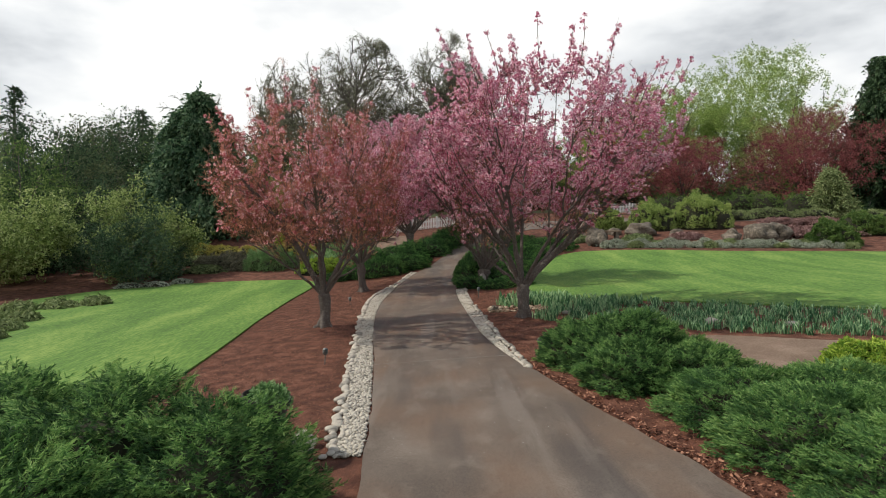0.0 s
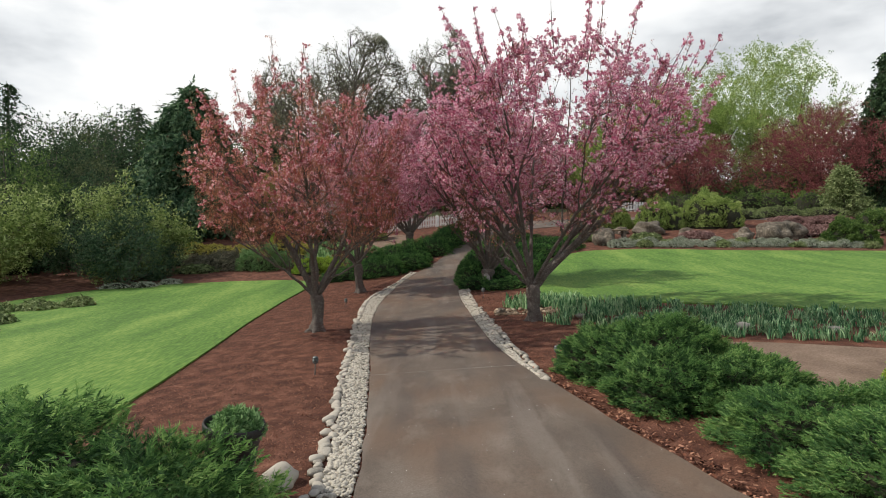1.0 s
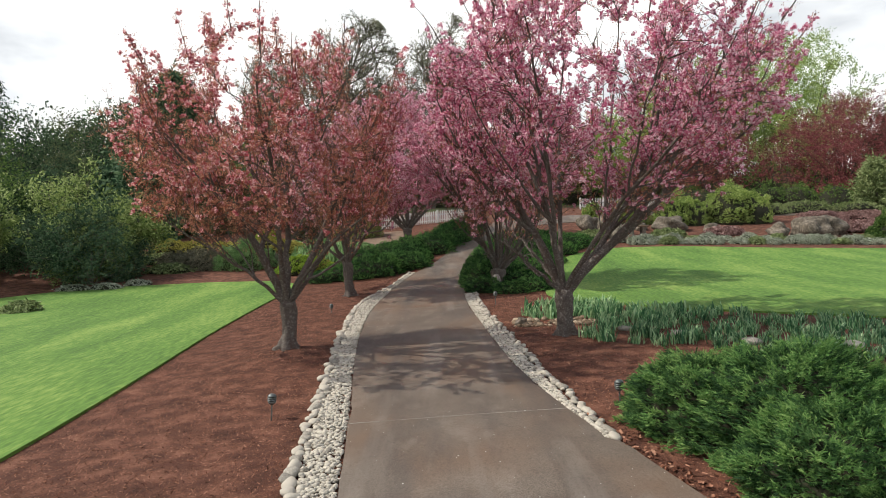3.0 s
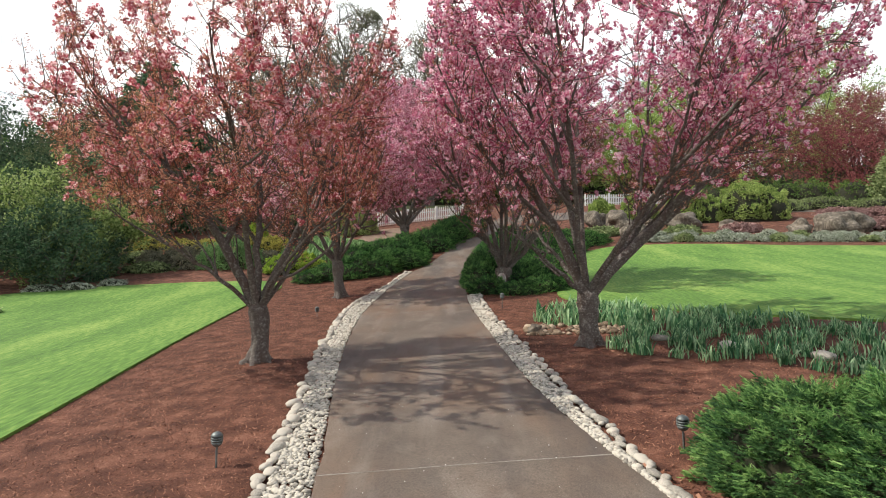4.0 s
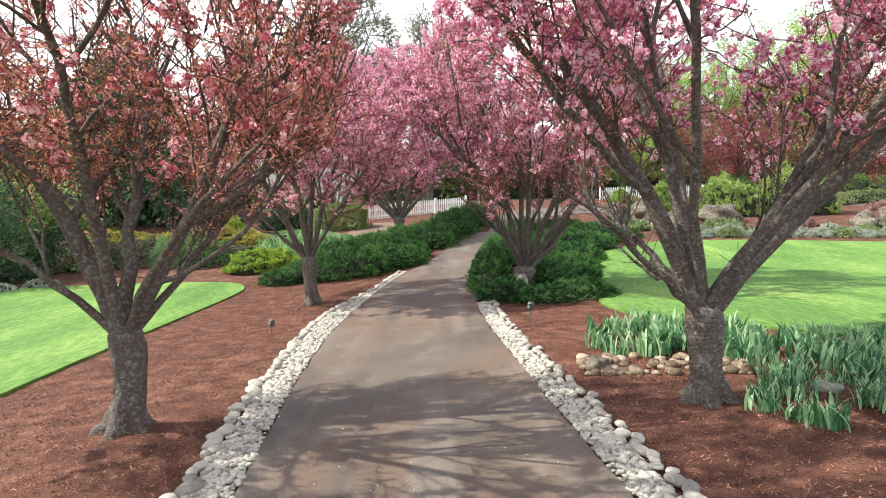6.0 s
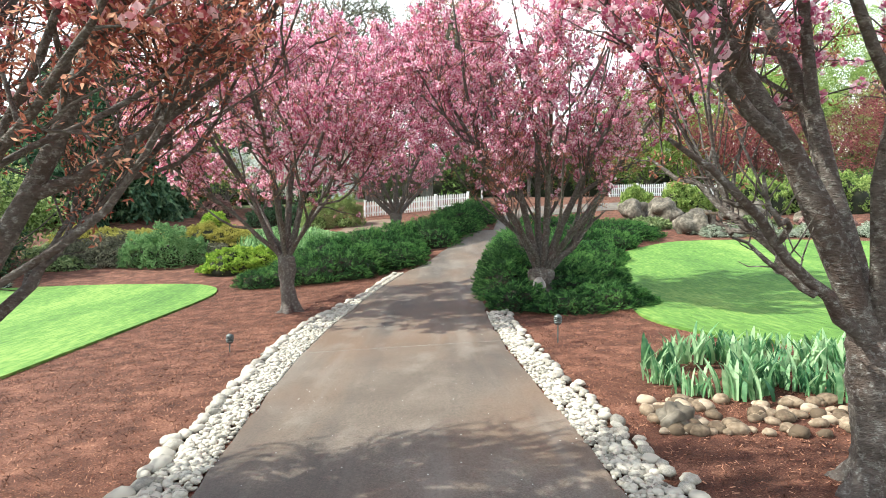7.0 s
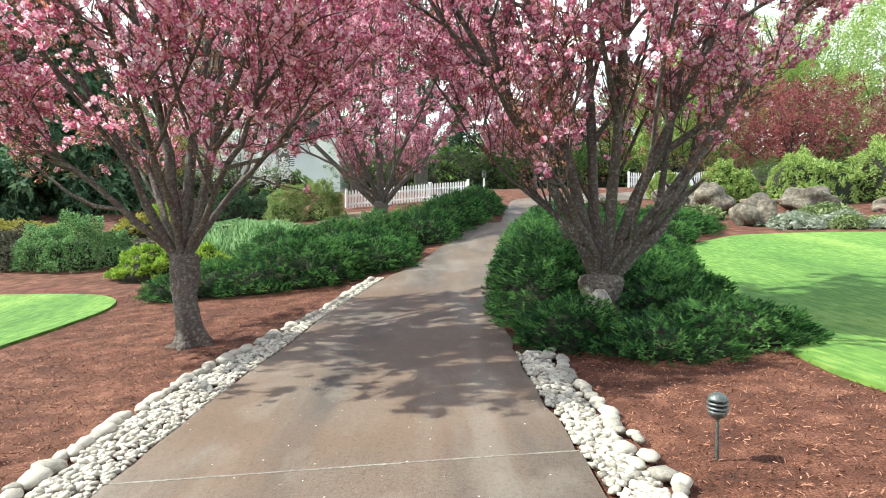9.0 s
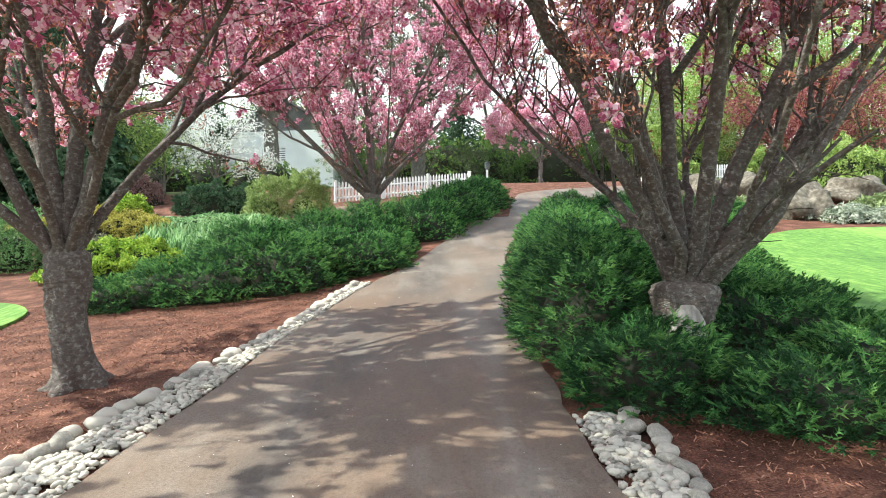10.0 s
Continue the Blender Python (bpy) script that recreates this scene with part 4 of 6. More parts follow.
def mound(name, label, category, lobes, count, size, material, template, seed, group="", up=0.16, droop=0.0, core=0.86, tips=None, layers=0.0):
    """A shrub of lobes (x, y, rx, ry, height): foliage all over a near-black core painted as inner shade."""
    rng = np.random.default_rng(seed)
    lobes = np.array(lobes, float)
    x0, y0 = lobes[:, 0].mean(), lobes[:, 1].mean()
    base = gz(x0, y0)
    ob = thing(name, label, category, x0, y0, group=group)
    # solid dark blobs, so gaps in the foliage read as shaded
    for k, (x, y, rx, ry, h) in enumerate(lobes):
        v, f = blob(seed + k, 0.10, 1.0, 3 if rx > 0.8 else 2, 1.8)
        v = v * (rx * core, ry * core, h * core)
        part_np("shade_core", v + (x - x0, y - y0, gz(x, y) - base), f, M_CORE, ob, "near-black solid core standing in for the shade inside", True)
    area = lobes[:, 2] * lobes[:, 3] + lobes[:, 4] * (lobes[:, 2] + lobes[:, 3]) * 0.8
    which = rng.choice(len(lobes), int(count * 1.7), p=area / area.sum())
    d = unit(rng.normal(size=(len(which), 3)))
    d[:, 2] = np.abs(d[:, 2]) * 1.05 - 0.05
    L = lobes[which]
    lump = np.array([noise.noise(Vector((a * 3.6, b * 3.6, c * 3.6)) + Vector((seed, k, 0))) for (a, b, c), k in zip(d, which)])
    if layers:
        S = d * L[:, 2:5] + L[:, :2].dot(np.eye(2, 3))
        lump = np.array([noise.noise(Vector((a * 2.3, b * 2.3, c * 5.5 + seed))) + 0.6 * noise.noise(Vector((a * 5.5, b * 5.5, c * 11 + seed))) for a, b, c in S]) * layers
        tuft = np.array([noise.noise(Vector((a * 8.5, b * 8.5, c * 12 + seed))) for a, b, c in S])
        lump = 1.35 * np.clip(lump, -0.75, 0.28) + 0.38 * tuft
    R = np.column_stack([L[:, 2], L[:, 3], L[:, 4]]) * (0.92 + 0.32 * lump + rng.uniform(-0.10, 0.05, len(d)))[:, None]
    P = d * R + np.column_stack([L[:, 0], L[:, 1], ground_z(L[:, 0], L[:, 1])])
    ok = P[:, 2] > ground_z(P[:, 0], P[:, 1]) + 0.01
    for k, (x, y, rx, ry, h) in enumerate(lobes):
        q = (P - (x, y, gz(x, y))) / (rx, ry, h)
        ok &= ~((which != k) & ((q ** 2).sum(1) < 0.78))
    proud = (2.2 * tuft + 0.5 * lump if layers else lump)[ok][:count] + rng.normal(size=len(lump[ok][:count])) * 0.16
    P, d, L = P[ok][:count], d[ok][:count], L[ok][:count]
    nrm = unit(d / np.column_stack([L[:, 2], L[:, 3], L[:, 4]]))
    w = unit(nrm * 0.9 + rng.normal(size=P.shape) * 0.38 + np.array([0, 0, up]) - np.array([0, 0, droop]))
    if layers:
        w = unit(nrm * (0.5, 0.5, 0.3) + unit(d * (1, 1, 0) + 1e-6) * 0.5 + rng.normal(size=P.shape) * (0.42, 0.42, 0.2) + np.array([0, 0, 0.16]))
    P = P - (x0, y0, base)
    tps = template if isinstance(template, list) else [template]
    # tufts that stand proud take the lighter green, the rest the darker one
    for name_, sel, mat_ in (("foliage", proud < 0.28, material), ("proud_tuft", proud >= 0.28, tips)) if tips else (("foliage", proud < 99, material),):
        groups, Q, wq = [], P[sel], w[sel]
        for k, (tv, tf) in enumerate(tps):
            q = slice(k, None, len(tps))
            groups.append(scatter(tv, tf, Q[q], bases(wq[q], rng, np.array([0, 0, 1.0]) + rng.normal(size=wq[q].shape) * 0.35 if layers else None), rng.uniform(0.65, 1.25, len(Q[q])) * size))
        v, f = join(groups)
        part_np(name_, v, f, mat_, ob, "lighter green tufts that stand out" if name_ == "proud_tuft" else "", False, "stuff")
    return ob


def lobes_along(points, rx, h, gap, seed, spread=0.0):
    """Lobes strung along a curve."""
    rng = np.random.default_rng(seed)
    c = spline(points, gap)
    return [(x + rng.normal() * spread, y + rng.normal() * spread, rx * rng.uniform(0.85, 1.15), rx * rng.uniform(0.85, 1.15), h * rng.uniform(0.82, 1.15)) for x, y in c]


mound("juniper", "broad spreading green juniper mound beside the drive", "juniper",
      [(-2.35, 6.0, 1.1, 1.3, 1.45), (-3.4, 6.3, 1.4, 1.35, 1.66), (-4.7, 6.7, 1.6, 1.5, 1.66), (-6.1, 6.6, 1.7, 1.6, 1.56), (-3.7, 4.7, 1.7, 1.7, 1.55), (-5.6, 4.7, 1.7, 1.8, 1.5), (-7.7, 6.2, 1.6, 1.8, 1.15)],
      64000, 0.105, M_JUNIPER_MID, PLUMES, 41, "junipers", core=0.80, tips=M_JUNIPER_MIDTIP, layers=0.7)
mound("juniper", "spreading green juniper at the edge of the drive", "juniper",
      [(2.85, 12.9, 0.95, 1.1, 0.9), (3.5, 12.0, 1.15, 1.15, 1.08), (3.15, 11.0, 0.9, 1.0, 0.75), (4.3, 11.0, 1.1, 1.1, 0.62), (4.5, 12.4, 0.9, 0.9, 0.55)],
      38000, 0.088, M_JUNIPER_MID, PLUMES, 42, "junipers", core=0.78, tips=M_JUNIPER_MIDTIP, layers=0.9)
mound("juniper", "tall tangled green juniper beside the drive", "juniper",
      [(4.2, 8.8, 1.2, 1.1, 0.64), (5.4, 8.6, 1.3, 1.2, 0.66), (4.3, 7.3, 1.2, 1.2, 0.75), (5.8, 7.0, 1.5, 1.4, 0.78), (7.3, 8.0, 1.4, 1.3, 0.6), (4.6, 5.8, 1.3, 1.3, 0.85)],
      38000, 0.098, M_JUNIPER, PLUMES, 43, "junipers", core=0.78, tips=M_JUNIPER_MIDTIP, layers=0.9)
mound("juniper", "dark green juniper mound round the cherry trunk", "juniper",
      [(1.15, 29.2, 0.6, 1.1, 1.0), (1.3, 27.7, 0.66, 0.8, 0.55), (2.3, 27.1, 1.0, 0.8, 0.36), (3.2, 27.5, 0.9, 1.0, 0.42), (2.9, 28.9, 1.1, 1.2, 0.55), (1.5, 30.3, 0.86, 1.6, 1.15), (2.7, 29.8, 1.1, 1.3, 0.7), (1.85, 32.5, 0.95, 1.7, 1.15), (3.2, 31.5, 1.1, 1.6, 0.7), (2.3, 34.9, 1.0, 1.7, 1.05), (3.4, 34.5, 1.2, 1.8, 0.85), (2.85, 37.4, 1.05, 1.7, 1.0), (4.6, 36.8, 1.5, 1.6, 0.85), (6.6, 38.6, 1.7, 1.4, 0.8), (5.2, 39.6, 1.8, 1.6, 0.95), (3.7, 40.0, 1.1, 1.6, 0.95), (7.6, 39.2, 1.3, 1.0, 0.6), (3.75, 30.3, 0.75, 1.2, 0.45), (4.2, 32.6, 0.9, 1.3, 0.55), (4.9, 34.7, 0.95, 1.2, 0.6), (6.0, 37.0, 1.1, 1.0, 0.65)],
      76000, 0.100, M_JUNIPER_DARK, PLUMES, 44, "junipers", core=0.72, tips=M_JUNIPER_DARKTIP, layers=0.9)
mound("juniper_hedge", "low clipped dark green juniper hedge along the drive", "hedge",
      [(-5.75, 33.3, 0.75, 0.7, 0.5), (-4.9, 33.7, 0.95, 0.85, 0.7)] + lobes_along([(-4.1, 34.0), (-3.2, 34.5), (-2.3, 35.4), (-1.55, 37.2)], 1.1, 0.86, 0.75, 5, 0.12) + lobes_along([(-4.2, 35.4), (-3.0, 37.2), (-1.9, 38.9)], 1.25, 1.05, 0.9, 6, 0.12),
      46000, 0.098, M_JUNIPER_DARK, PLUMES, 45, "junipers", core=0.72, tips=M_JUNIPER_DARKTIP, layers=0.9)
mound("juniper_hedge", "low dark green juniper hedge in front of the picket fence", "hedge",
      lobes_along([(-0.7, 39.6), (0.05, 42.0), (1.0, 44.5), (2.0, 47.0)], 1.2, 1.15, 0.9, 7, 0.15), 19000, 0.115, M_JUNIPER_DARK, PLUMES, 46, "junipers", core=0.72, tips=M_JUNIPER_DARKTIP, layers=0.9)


# ---- path lights ----
def path_light():
    ob = new("path_light")
    tagged(ob, "small weathered metal path light on a stake in mulch", "garden light", "path lights")
    bm = bmesh.new()
    lathe(bm, [(0.011, -0.1), (0.011, 0.40)], 10)
    part("stake", bm, M_METAL, ob)
    bm = bmesh.new()
    lathe(bm, [(0.018, 0.405), (0.046, 0.425), (0.058, 0.445), (0.060, 0.46), (0.04, 0.462)], 18)
    part("base_cup", bm, M_METAL, ob, "", True)
    bm = bmesh.new()
    lathe(bm, [(0.043, 0.455), (0.043, 0.53)], 16)
    part("lens", bm, M_LAMPDARK, ob, "dark lamp lens")
    for z in (0.478, 0.505):
        bm = bmesh.new()
        lathe(bm, [(0.042, z), (0.064, z - 0.010), (0.066, z + 0.002), (0.042, z + 0.012)], 18)
        part("louvre", bm, M_METAL, ob, "", True)
    bm = bmesh.new()
    lathe(bm, [(0.042, 0.522), (0.065, 0.522), (0.062, 0.535), (0.046, 0.556), (0.022, 0.568), (0.004, 0.572)], 18)
    part("cap", bm, M_METAL, ob, "domed metal cap", True)
    return ob


_light = path_light()
_spots = [(-2.85, 14.29), (-3.83, 24.92), (1.39, 24.1), (2.1, 13.85), (-2.55, 34.0)]
_light.matrix_basis = pose(*_spots[0], gz(*_spots[0]) - 0.18, 0, 2, 20)
for k, (x, y) in enumerate(_spots[1:]):
    copy_thing(_light, pose(x, y, gz(x, y) - (0.27, 0.14, 0.2, 0.14)[k], (0, 1, -2, 1)[k], (1, -2, 1, 0)[k], 60 * k))


# ---- background trees ----
SPRAY = plume(77, 2, 0.3)


def conifer(name, label, x, y, H, R, material, seed, weep=0.35, rows=22, per=9, group="", bare=0.04, thick=3, spacing=2.4):
    """Tiers of drooping boughs round a straight trunk."""
    rng = np.random.default_rng(seed)
    tree = thing(name, label, "conifer", x, y, group=group)
    v, f = tube(np.array([(0, 0, -0.3), (0, 0, H * 0.5), (0.1, 0, H * 0.97)]), np.array([0.028, 0.017, 0.004]) * H, 8)
    part_np("trunk", v, f, M_OAKBARK, tree, "", True)
    tubes, P, W = [], [], []
    for i in range(rows):
        t = bare + (1 - bare) * (i / rows) ** 0.9
        reach = R * (1 - t) ** 0.8 * rng.uniform(0.8, 1.12) + 0.15
        for j in range(per):
            az = rng.uniform(0, 2 * math.pi)
            d = np.array([math.cos(az), math.sin(az), 0.25])
            b = grow((0, 0, H * t), d, reach * rng.uniform(0.75, 1.1), 5, rng, 0.07, -weep * 0.35)
            tubes.append(tube(b, np.linspace(0.035, 0.008, 6) * H / 12, 3))
            for s in np.linspace(0.15, 1, max(3, int(reach * spacing))):
                q, w = along(b, min(s, 0.999))
                for _ in range(thick):
                    P.append(q + rng.normal(size=3) * 0.14)
                    W.append(w * 0.6 + rng.normal(size=3) * 0.4 + np.array([0, 0, -weep]))
    v, f = join(tubes)
    part_np("branchwork", v, f, M_OAKBARK, tree, "", True, "stuff")
    P, W = np.array(P), np.array(W)
    v, f = scatter(*SPRAY, P, bases(W, rng), rng.uniform(0.55, 1.05, len(P)) * (0.5 + R * 0.1))
    part_np("needles", v, f, material, tree, "", False, "stuff")
    return tree


def broadleaf(name, label, category, x, y, H, R, material, seed, clumps=1600, leaf=0.17, trunk=0.25, limbs=7, bark=None, airy=0.0, group="", low=0.3):
    """A tree whose crown is many leaf clumps hung on limbs and branches."""
    rng = np.random.default_rng(seed)
    tree = thing(name, label, category, x, y, group=group)
    c, r = np.array([0, 0, H * (0.5 + low * 0.5)]), np.array([R, R, H * (0.5 - low * 0.5)]) * 1.14
    tubes, P = [tube(np.array([(0, 0, -0.3), (0.02 * H, 0, H * low * 0.6), (0, 0.01 * H, H * 0.5)]), np.array([1.3, 0.9, 0.4]) * trunk, 10)], []
    for i in range(limbs):
        az = 2 * math.pi * (i + rng.uniform(-0.3, 0.3)) / limbs
        inc = math.radians(rng.uniform(12, 68 if low > 0.08 else 86))
        d = np.array([math.cos(az) * math.sin(inc), math.sin(az) * math.sin(inc), math.cos(inc)])
        p = np.array([0, 0, H * rng.uniform(low * 0.5, low * 1.1)])
        pts = grow(p, d, reach_to(p, d, c, r) * rng.uniform(0.8, 1.0), 7, rng, 0.12, 0.04)
        tubes.append(tube(pts, trunk * 0.5 * np.linspace(1, 0.12, 8), 6))
        for j in range(8):
            t = rng.uniform(0.25, 0.98)
            q, qd = along(pts, t)
            bd = unit(tilt_dir(rng, qd, 25, 75))
            sub = grow(q, bd, min(reach_to(q, bd, c, r), R * 0.8) * rng.uniform(0.6, 1.0) + 0.2, 4, rng, 0.16, 0.03)
            tubes.append(tube(sub, trunk * 0.16 * np.linspace(1, 0.2, 5), 4))
            P += [along(sub, s)[0] for s in rng.uniform(0.2, 0.999, 14)] + [along(pts, rng.uniform(0.4, 0.99))[0]]
    v, f = join(tubes)
    part_np("trunk", v, f, bark or M_OAKBARK, tree, "trunk and branches", True)
    P = np.array(P)
    if airy >= 0.3:
        g = unit(rng.normal(size=(170, 3))) * rng.uniform(0.35, 0.92, (170, 1)) * r + c
        g = g[g[:, 2] > H * low * 0.8]
        m = max(1, int(3.5 * len(P) / len(g)))
        ball = unit(rng.normal(size=(len(g), m, 3)).reshape(-1, 3)).reshape(len(g), m, 3) * rng.random((len(g), m, 1)) ** 0.4
        P = np.concatenate([P, (g[:, None, :] + ball * R * rng.uniform(0.13, 0.24, (len(g), 1, 1))).reshape(-1, 3)])
    P = P[rng.integers(len(P), size=clumps)] + rng.normal(size=(clumps, 3)) * R * (0.025 if airy >= 0.3 else 0.11)
    tv, tf = leaf_clump(5, leaf * 1.7, leaf * 1.15, seed, 1.3)
    v, f = scatter(tv, tf, P, bases(rng.normal(size=P.shape), rng), rng.uniform(0.6, 1.3, clumps))
    part_np("crown", v, f, material, tree, "", False, "stuff")
    return tree


def bare_oak(label, x, y, H, R, seed, forks=(11, 8, 8, 4), bud=True, name="oak_tree", bark=None):
    """A leafless spreading tree, branching down to fine twigs."""
    rng = np.random.default_rng(seed)
    tree = thing(name, label, "bare tree", x, y)
    c, r = np.array([0, 0, H * 0.64]), np.array([R, R, H * 0.37])
    trunk = grow((0, 0, -0.4), (0.03, 0, 1), H * 0.36, 5, rng, 0.05, 0.1)
    v, f = tube(trunk, H * np.linspace(0.030, 0.019, 6), 12)
    part_np("trunk", v, f, bark or M_OAKBARK, tree, "", True)
    tips, fine = [], []
    for i in range(forks[0]):
        az = 2 * math.pi * (i + rng.uniform(-0.3, 0.3)) / forks[0]
        inc = math.radians((18, 62, 40, 70, 28, 55, 46, 34, 66)[i % 9])
        d = np.array([math.cos(az) * math.sin(inc), math.sin(az) * math.sin(inc), math.cos(inc)])
        p, _ = along(trunk, rng.uniform(0.7, 0.99))
        a = grow(p, d, reach_to(p, d, c, r) * 0.98, 9, rng, 0.2, 0.04)
        tubes = [tube(a, H * np.linspace(0.0095, 0.0018, 10), 6)]
        for j in range(forks[1]):
            q, qd = along(a, rng.uniform(0.4, 0.99))
            bd = unit(tilt_dir(rng, qd, 25, 65))
            b = grow(q, bd, min(reach_to(q, bd, c, r), H * 0.25) * rng.uniform(0.7, 1) + 0.3, 6, rng, 0.22, 0.03)
            tubes.append(tube(b, H * np.linspace(0.0038, 0.0012, 7), 3))
            for k in range(forks[2]):
                w, wd = along(b, rng.uniform(0.2, 0.99))
                td = unit(tilt_dir(rng, wd, 25, 70))
                e = grow(w, td, min(reach_to(w, td, c, r) + 0.2, H * 0.13) * rng.uniform(0.6, 1), 3, rng, 0.13, 0.06)
                fine.append(tube(e, H * np.linspace(0.0018, 0.0009, 4), 3))
                for m in range(forks[3]):
                    g, gd = along(e, rng.uniform(0.15, 0.99))
                    h = grow(g, unit(tilt_dir(rng, gd, 25, 75)), H * rng.uniform(0.03, 0.06), 2, rng, 0.1, 0.05)
                    h = c + (h - c) / np.maximum(1.0, np.linalg.norm((h - c) / r, axis=1) / 1.04)[:, None]
                    fine.append(tube(h, H * np.linspace(0.0011, 0.0005, 3), 3))
                    tips += [h[-1], h[1]]
        v, f = join(tubes)
        part_np("limb", v, f, bark or M_OAKBARK, tree, "", True)
    v, f = join(fine)
    part_np("twig_work", v, f, bark or M_OAKBARK, tree, "fine bare twigs", False, "stuff")
    if bud:
        T = np.array(tips)
        tv, tf = leaf_clump(5, H * 0.011, H * 0.0058, seed, 1.2)
        v, f = scatter(tv, tf, T, bases(rng.normal(size=T.shape), rng), rng.uniform(0.6, 1.3, len(T)))
        part_np("budding", v, f, M_OAKBUD, tree, "grey-green opening buds", False, "stuff")
    return tree


bare_oak("large spreading oak just coming into bud on the hilltop", -11.8, 67, 20.5, 8.2, 3, (13, 9, 9, 5))
bare_oak("large oak in bud with a thick trunk behind the fence", -1.0, 72, 21.5, 6.6, 4, (12, 9, 9, 5))
bare_oak("smaller bare oak on the skyline", 6.0, 82, 19.0, 5.5, 6, (7, 5, 5, 3))
bare_oak("pale leafless tree behind the cherries", -5.2, 60, 10.5, 3.8, 8, (8, 5, 6, 4), True, "bare_tree", M_TWIG)

conifer("weeping_cedar", "dark green weeping conifer behind the shrubs", -21.0, 52.7, 12.3, 8.2, M_CEDAR, 21, 0.6, 36, 13, spacing=2.4)
conifer("cedar_tree", "tall dark conifer at the edge of the wood", -21.0, 78, 14, 4.0, M_DUSK, 22, 0.5)
conifer("cedar_tree", "green conifer beside the red maples", 46.0, 62, 16.0, 7.0, M_FIR, 23, 0.6, 28, 11, spacing=3.2)
conifer("blue_spruce", "small grey-green spruce in the rock garden", 33.0, 50.5, 3.9, 1.8, M_GREY, 24, 0.15, 18, 9)
for k, (x, y, h) in enumerate([(3, 84, 10), (10, 90, 11), (16, 84, 9), (22, 92, 11)]):
    conifer("yew_tree", "dark evergreen behind the top of the drive", x, y, h, 3.6, M_DUSK, 30 + k, 0.3, 16, 8, "dark evergreens")

broadleaf("alder_tree", "tall fresh lime-green tree in young leaf", "tree", 43.0, 80, 20.5, 9.0, M_LIME, 51, 26000, 0.135, 0.24, 14, None, 1.0, low=0.12)
broadleaf("alder_tree", "fresh green tree in young leaf on the slope", "tree", 31.5, 82, 18.0, 6.8, M_LIME, 52, 17000, 0.135, 0.24, 11, None, 1.0, low=0.1)
broadleaf("alder_tree", "bright green tree behind the rock garden", "tree", 19.5, 70, 11.5, 5.4, M_LIME, 53, 11000, 0.125, 0.2, 8, None, 0.6, low=0.08)
broadleaf("maple_tree", "dark red-leaved maple on the slope", "maple tree", 38.5, 62, 9.9, 6.8, M_MAPLE, 54, 11000, 0.10, 0.16, 10, M_TWIG, 0.5, "red maples", 0.12)
broadleaf("maple_tree", "dark red-leaved maple above the rhododendrons", "maple tree", 25.0, 62, 7.4, 5.4, M_MAPLE, 55, 7000, 0.10, 0.15, 8, M_TWIG, 0.5, "red maples", 0.12)
broadleaf("maple_shrub", "low dark red maple shrub at the maple's foot", "shrub", 35.5, 58.5, 2.2, 1.6, M_MAPLE, 56, 700, 0.11, 0.05, 6, M_TWIG, 0, "red maples", 0.1)
broadleaf("willow_tree", "bright green willow at the lawn's far edge", "tree", -25.8, 34.0, 11.0, 4.2, M_WILLOW, 57, 6500, 0.12, 0.14, 9, None, 0, low=0.0)
broadleaf("willow_tree", "grey-green bushy tree behind the lawn", "tree", -18.6, 37.6, 6.2, 2.8, M_WILLOW, 58, 5200, 0.11, 0.12, 13, None, 0, low=0.0)
broadleaf("holly_tree", "dark evergreen bush behind the lawn", "tree", -22.0, 39.0, 5.2, 2.6, M_DUSK, 59, 2800, 0.11, 0.1, 12, None, 0, low=0.0)
broadleaf("holly_tree", "dark evergreen bush in the shade of the wood", "tree", -17.5, 35.4, 3.6, 2.4, M_DUSK, 60, 4200, 0.10, 0.08, 12, None, 0, low=0.0)
broadleaf("crab_apple", "small tree covered in white blossom before the house", "tree", -10.6, 52.5, 5.4, 2.3, M_WHITEBLOOM, 61, 1700, 0.07, 0.08, 7, None, 0, low=0.2)
broadleaf("maple_shrub", "bright lime-green small tree beside the white blossom", "tree", -13.6, 53.5, 5.6, 2.2, M_LIME, 62, 1800, 0.09, 0.08, 7, None, 0, low=0.12)

# the wood on the far slope: a few trees, repeated
_wood = [broadleaf("woodland_tree", "tall tree in the distant wood, thinly leaved", "tree", -70, 122, 19, 7.5, M_FARLEAF, 71, 2600, 0.20, 0.3, 9, None, 0.3, "distant wood", 0.12),
         broadleaf("woodland_tree", "green rounded tree in the distant wood", "tree", -48, 112, 16, 7.5, M_GREEN, 72, 2800, 0.21, 0.3, 9, None, 0.3, "distant wood", 0.05),
         conifer("fir_tree", "dark fir in the distant wood", -58, 118, 21, 5.6, M_FIR, 73, 0.3, 20, 7, "distant wood", thick=2, spacing=1.7),
         bare_oak("leafless tree in the distant wood", -62, 116, 18, 7.5, 74, (8, 4, 4, 3)),
         broadleaf("woodland_tree", "dark spreading tree in the distant wood", "tree", -55, 110, 17, 8.5, M_FIR, 75, 2600, 0.23, 0.3, 10, None, 0.3, "distant wood", 0.04),
         broadleaf("woodland_tree", "fresh yellow-green tree in the distant wood", "tree", -40, 104, 13, 6.0, M_FARLEAF, 76, 2400, 0.20, 0.25, 9, None, 0.3, "distant wood", 0.05)]
_rng = np.random.default_rng(5)
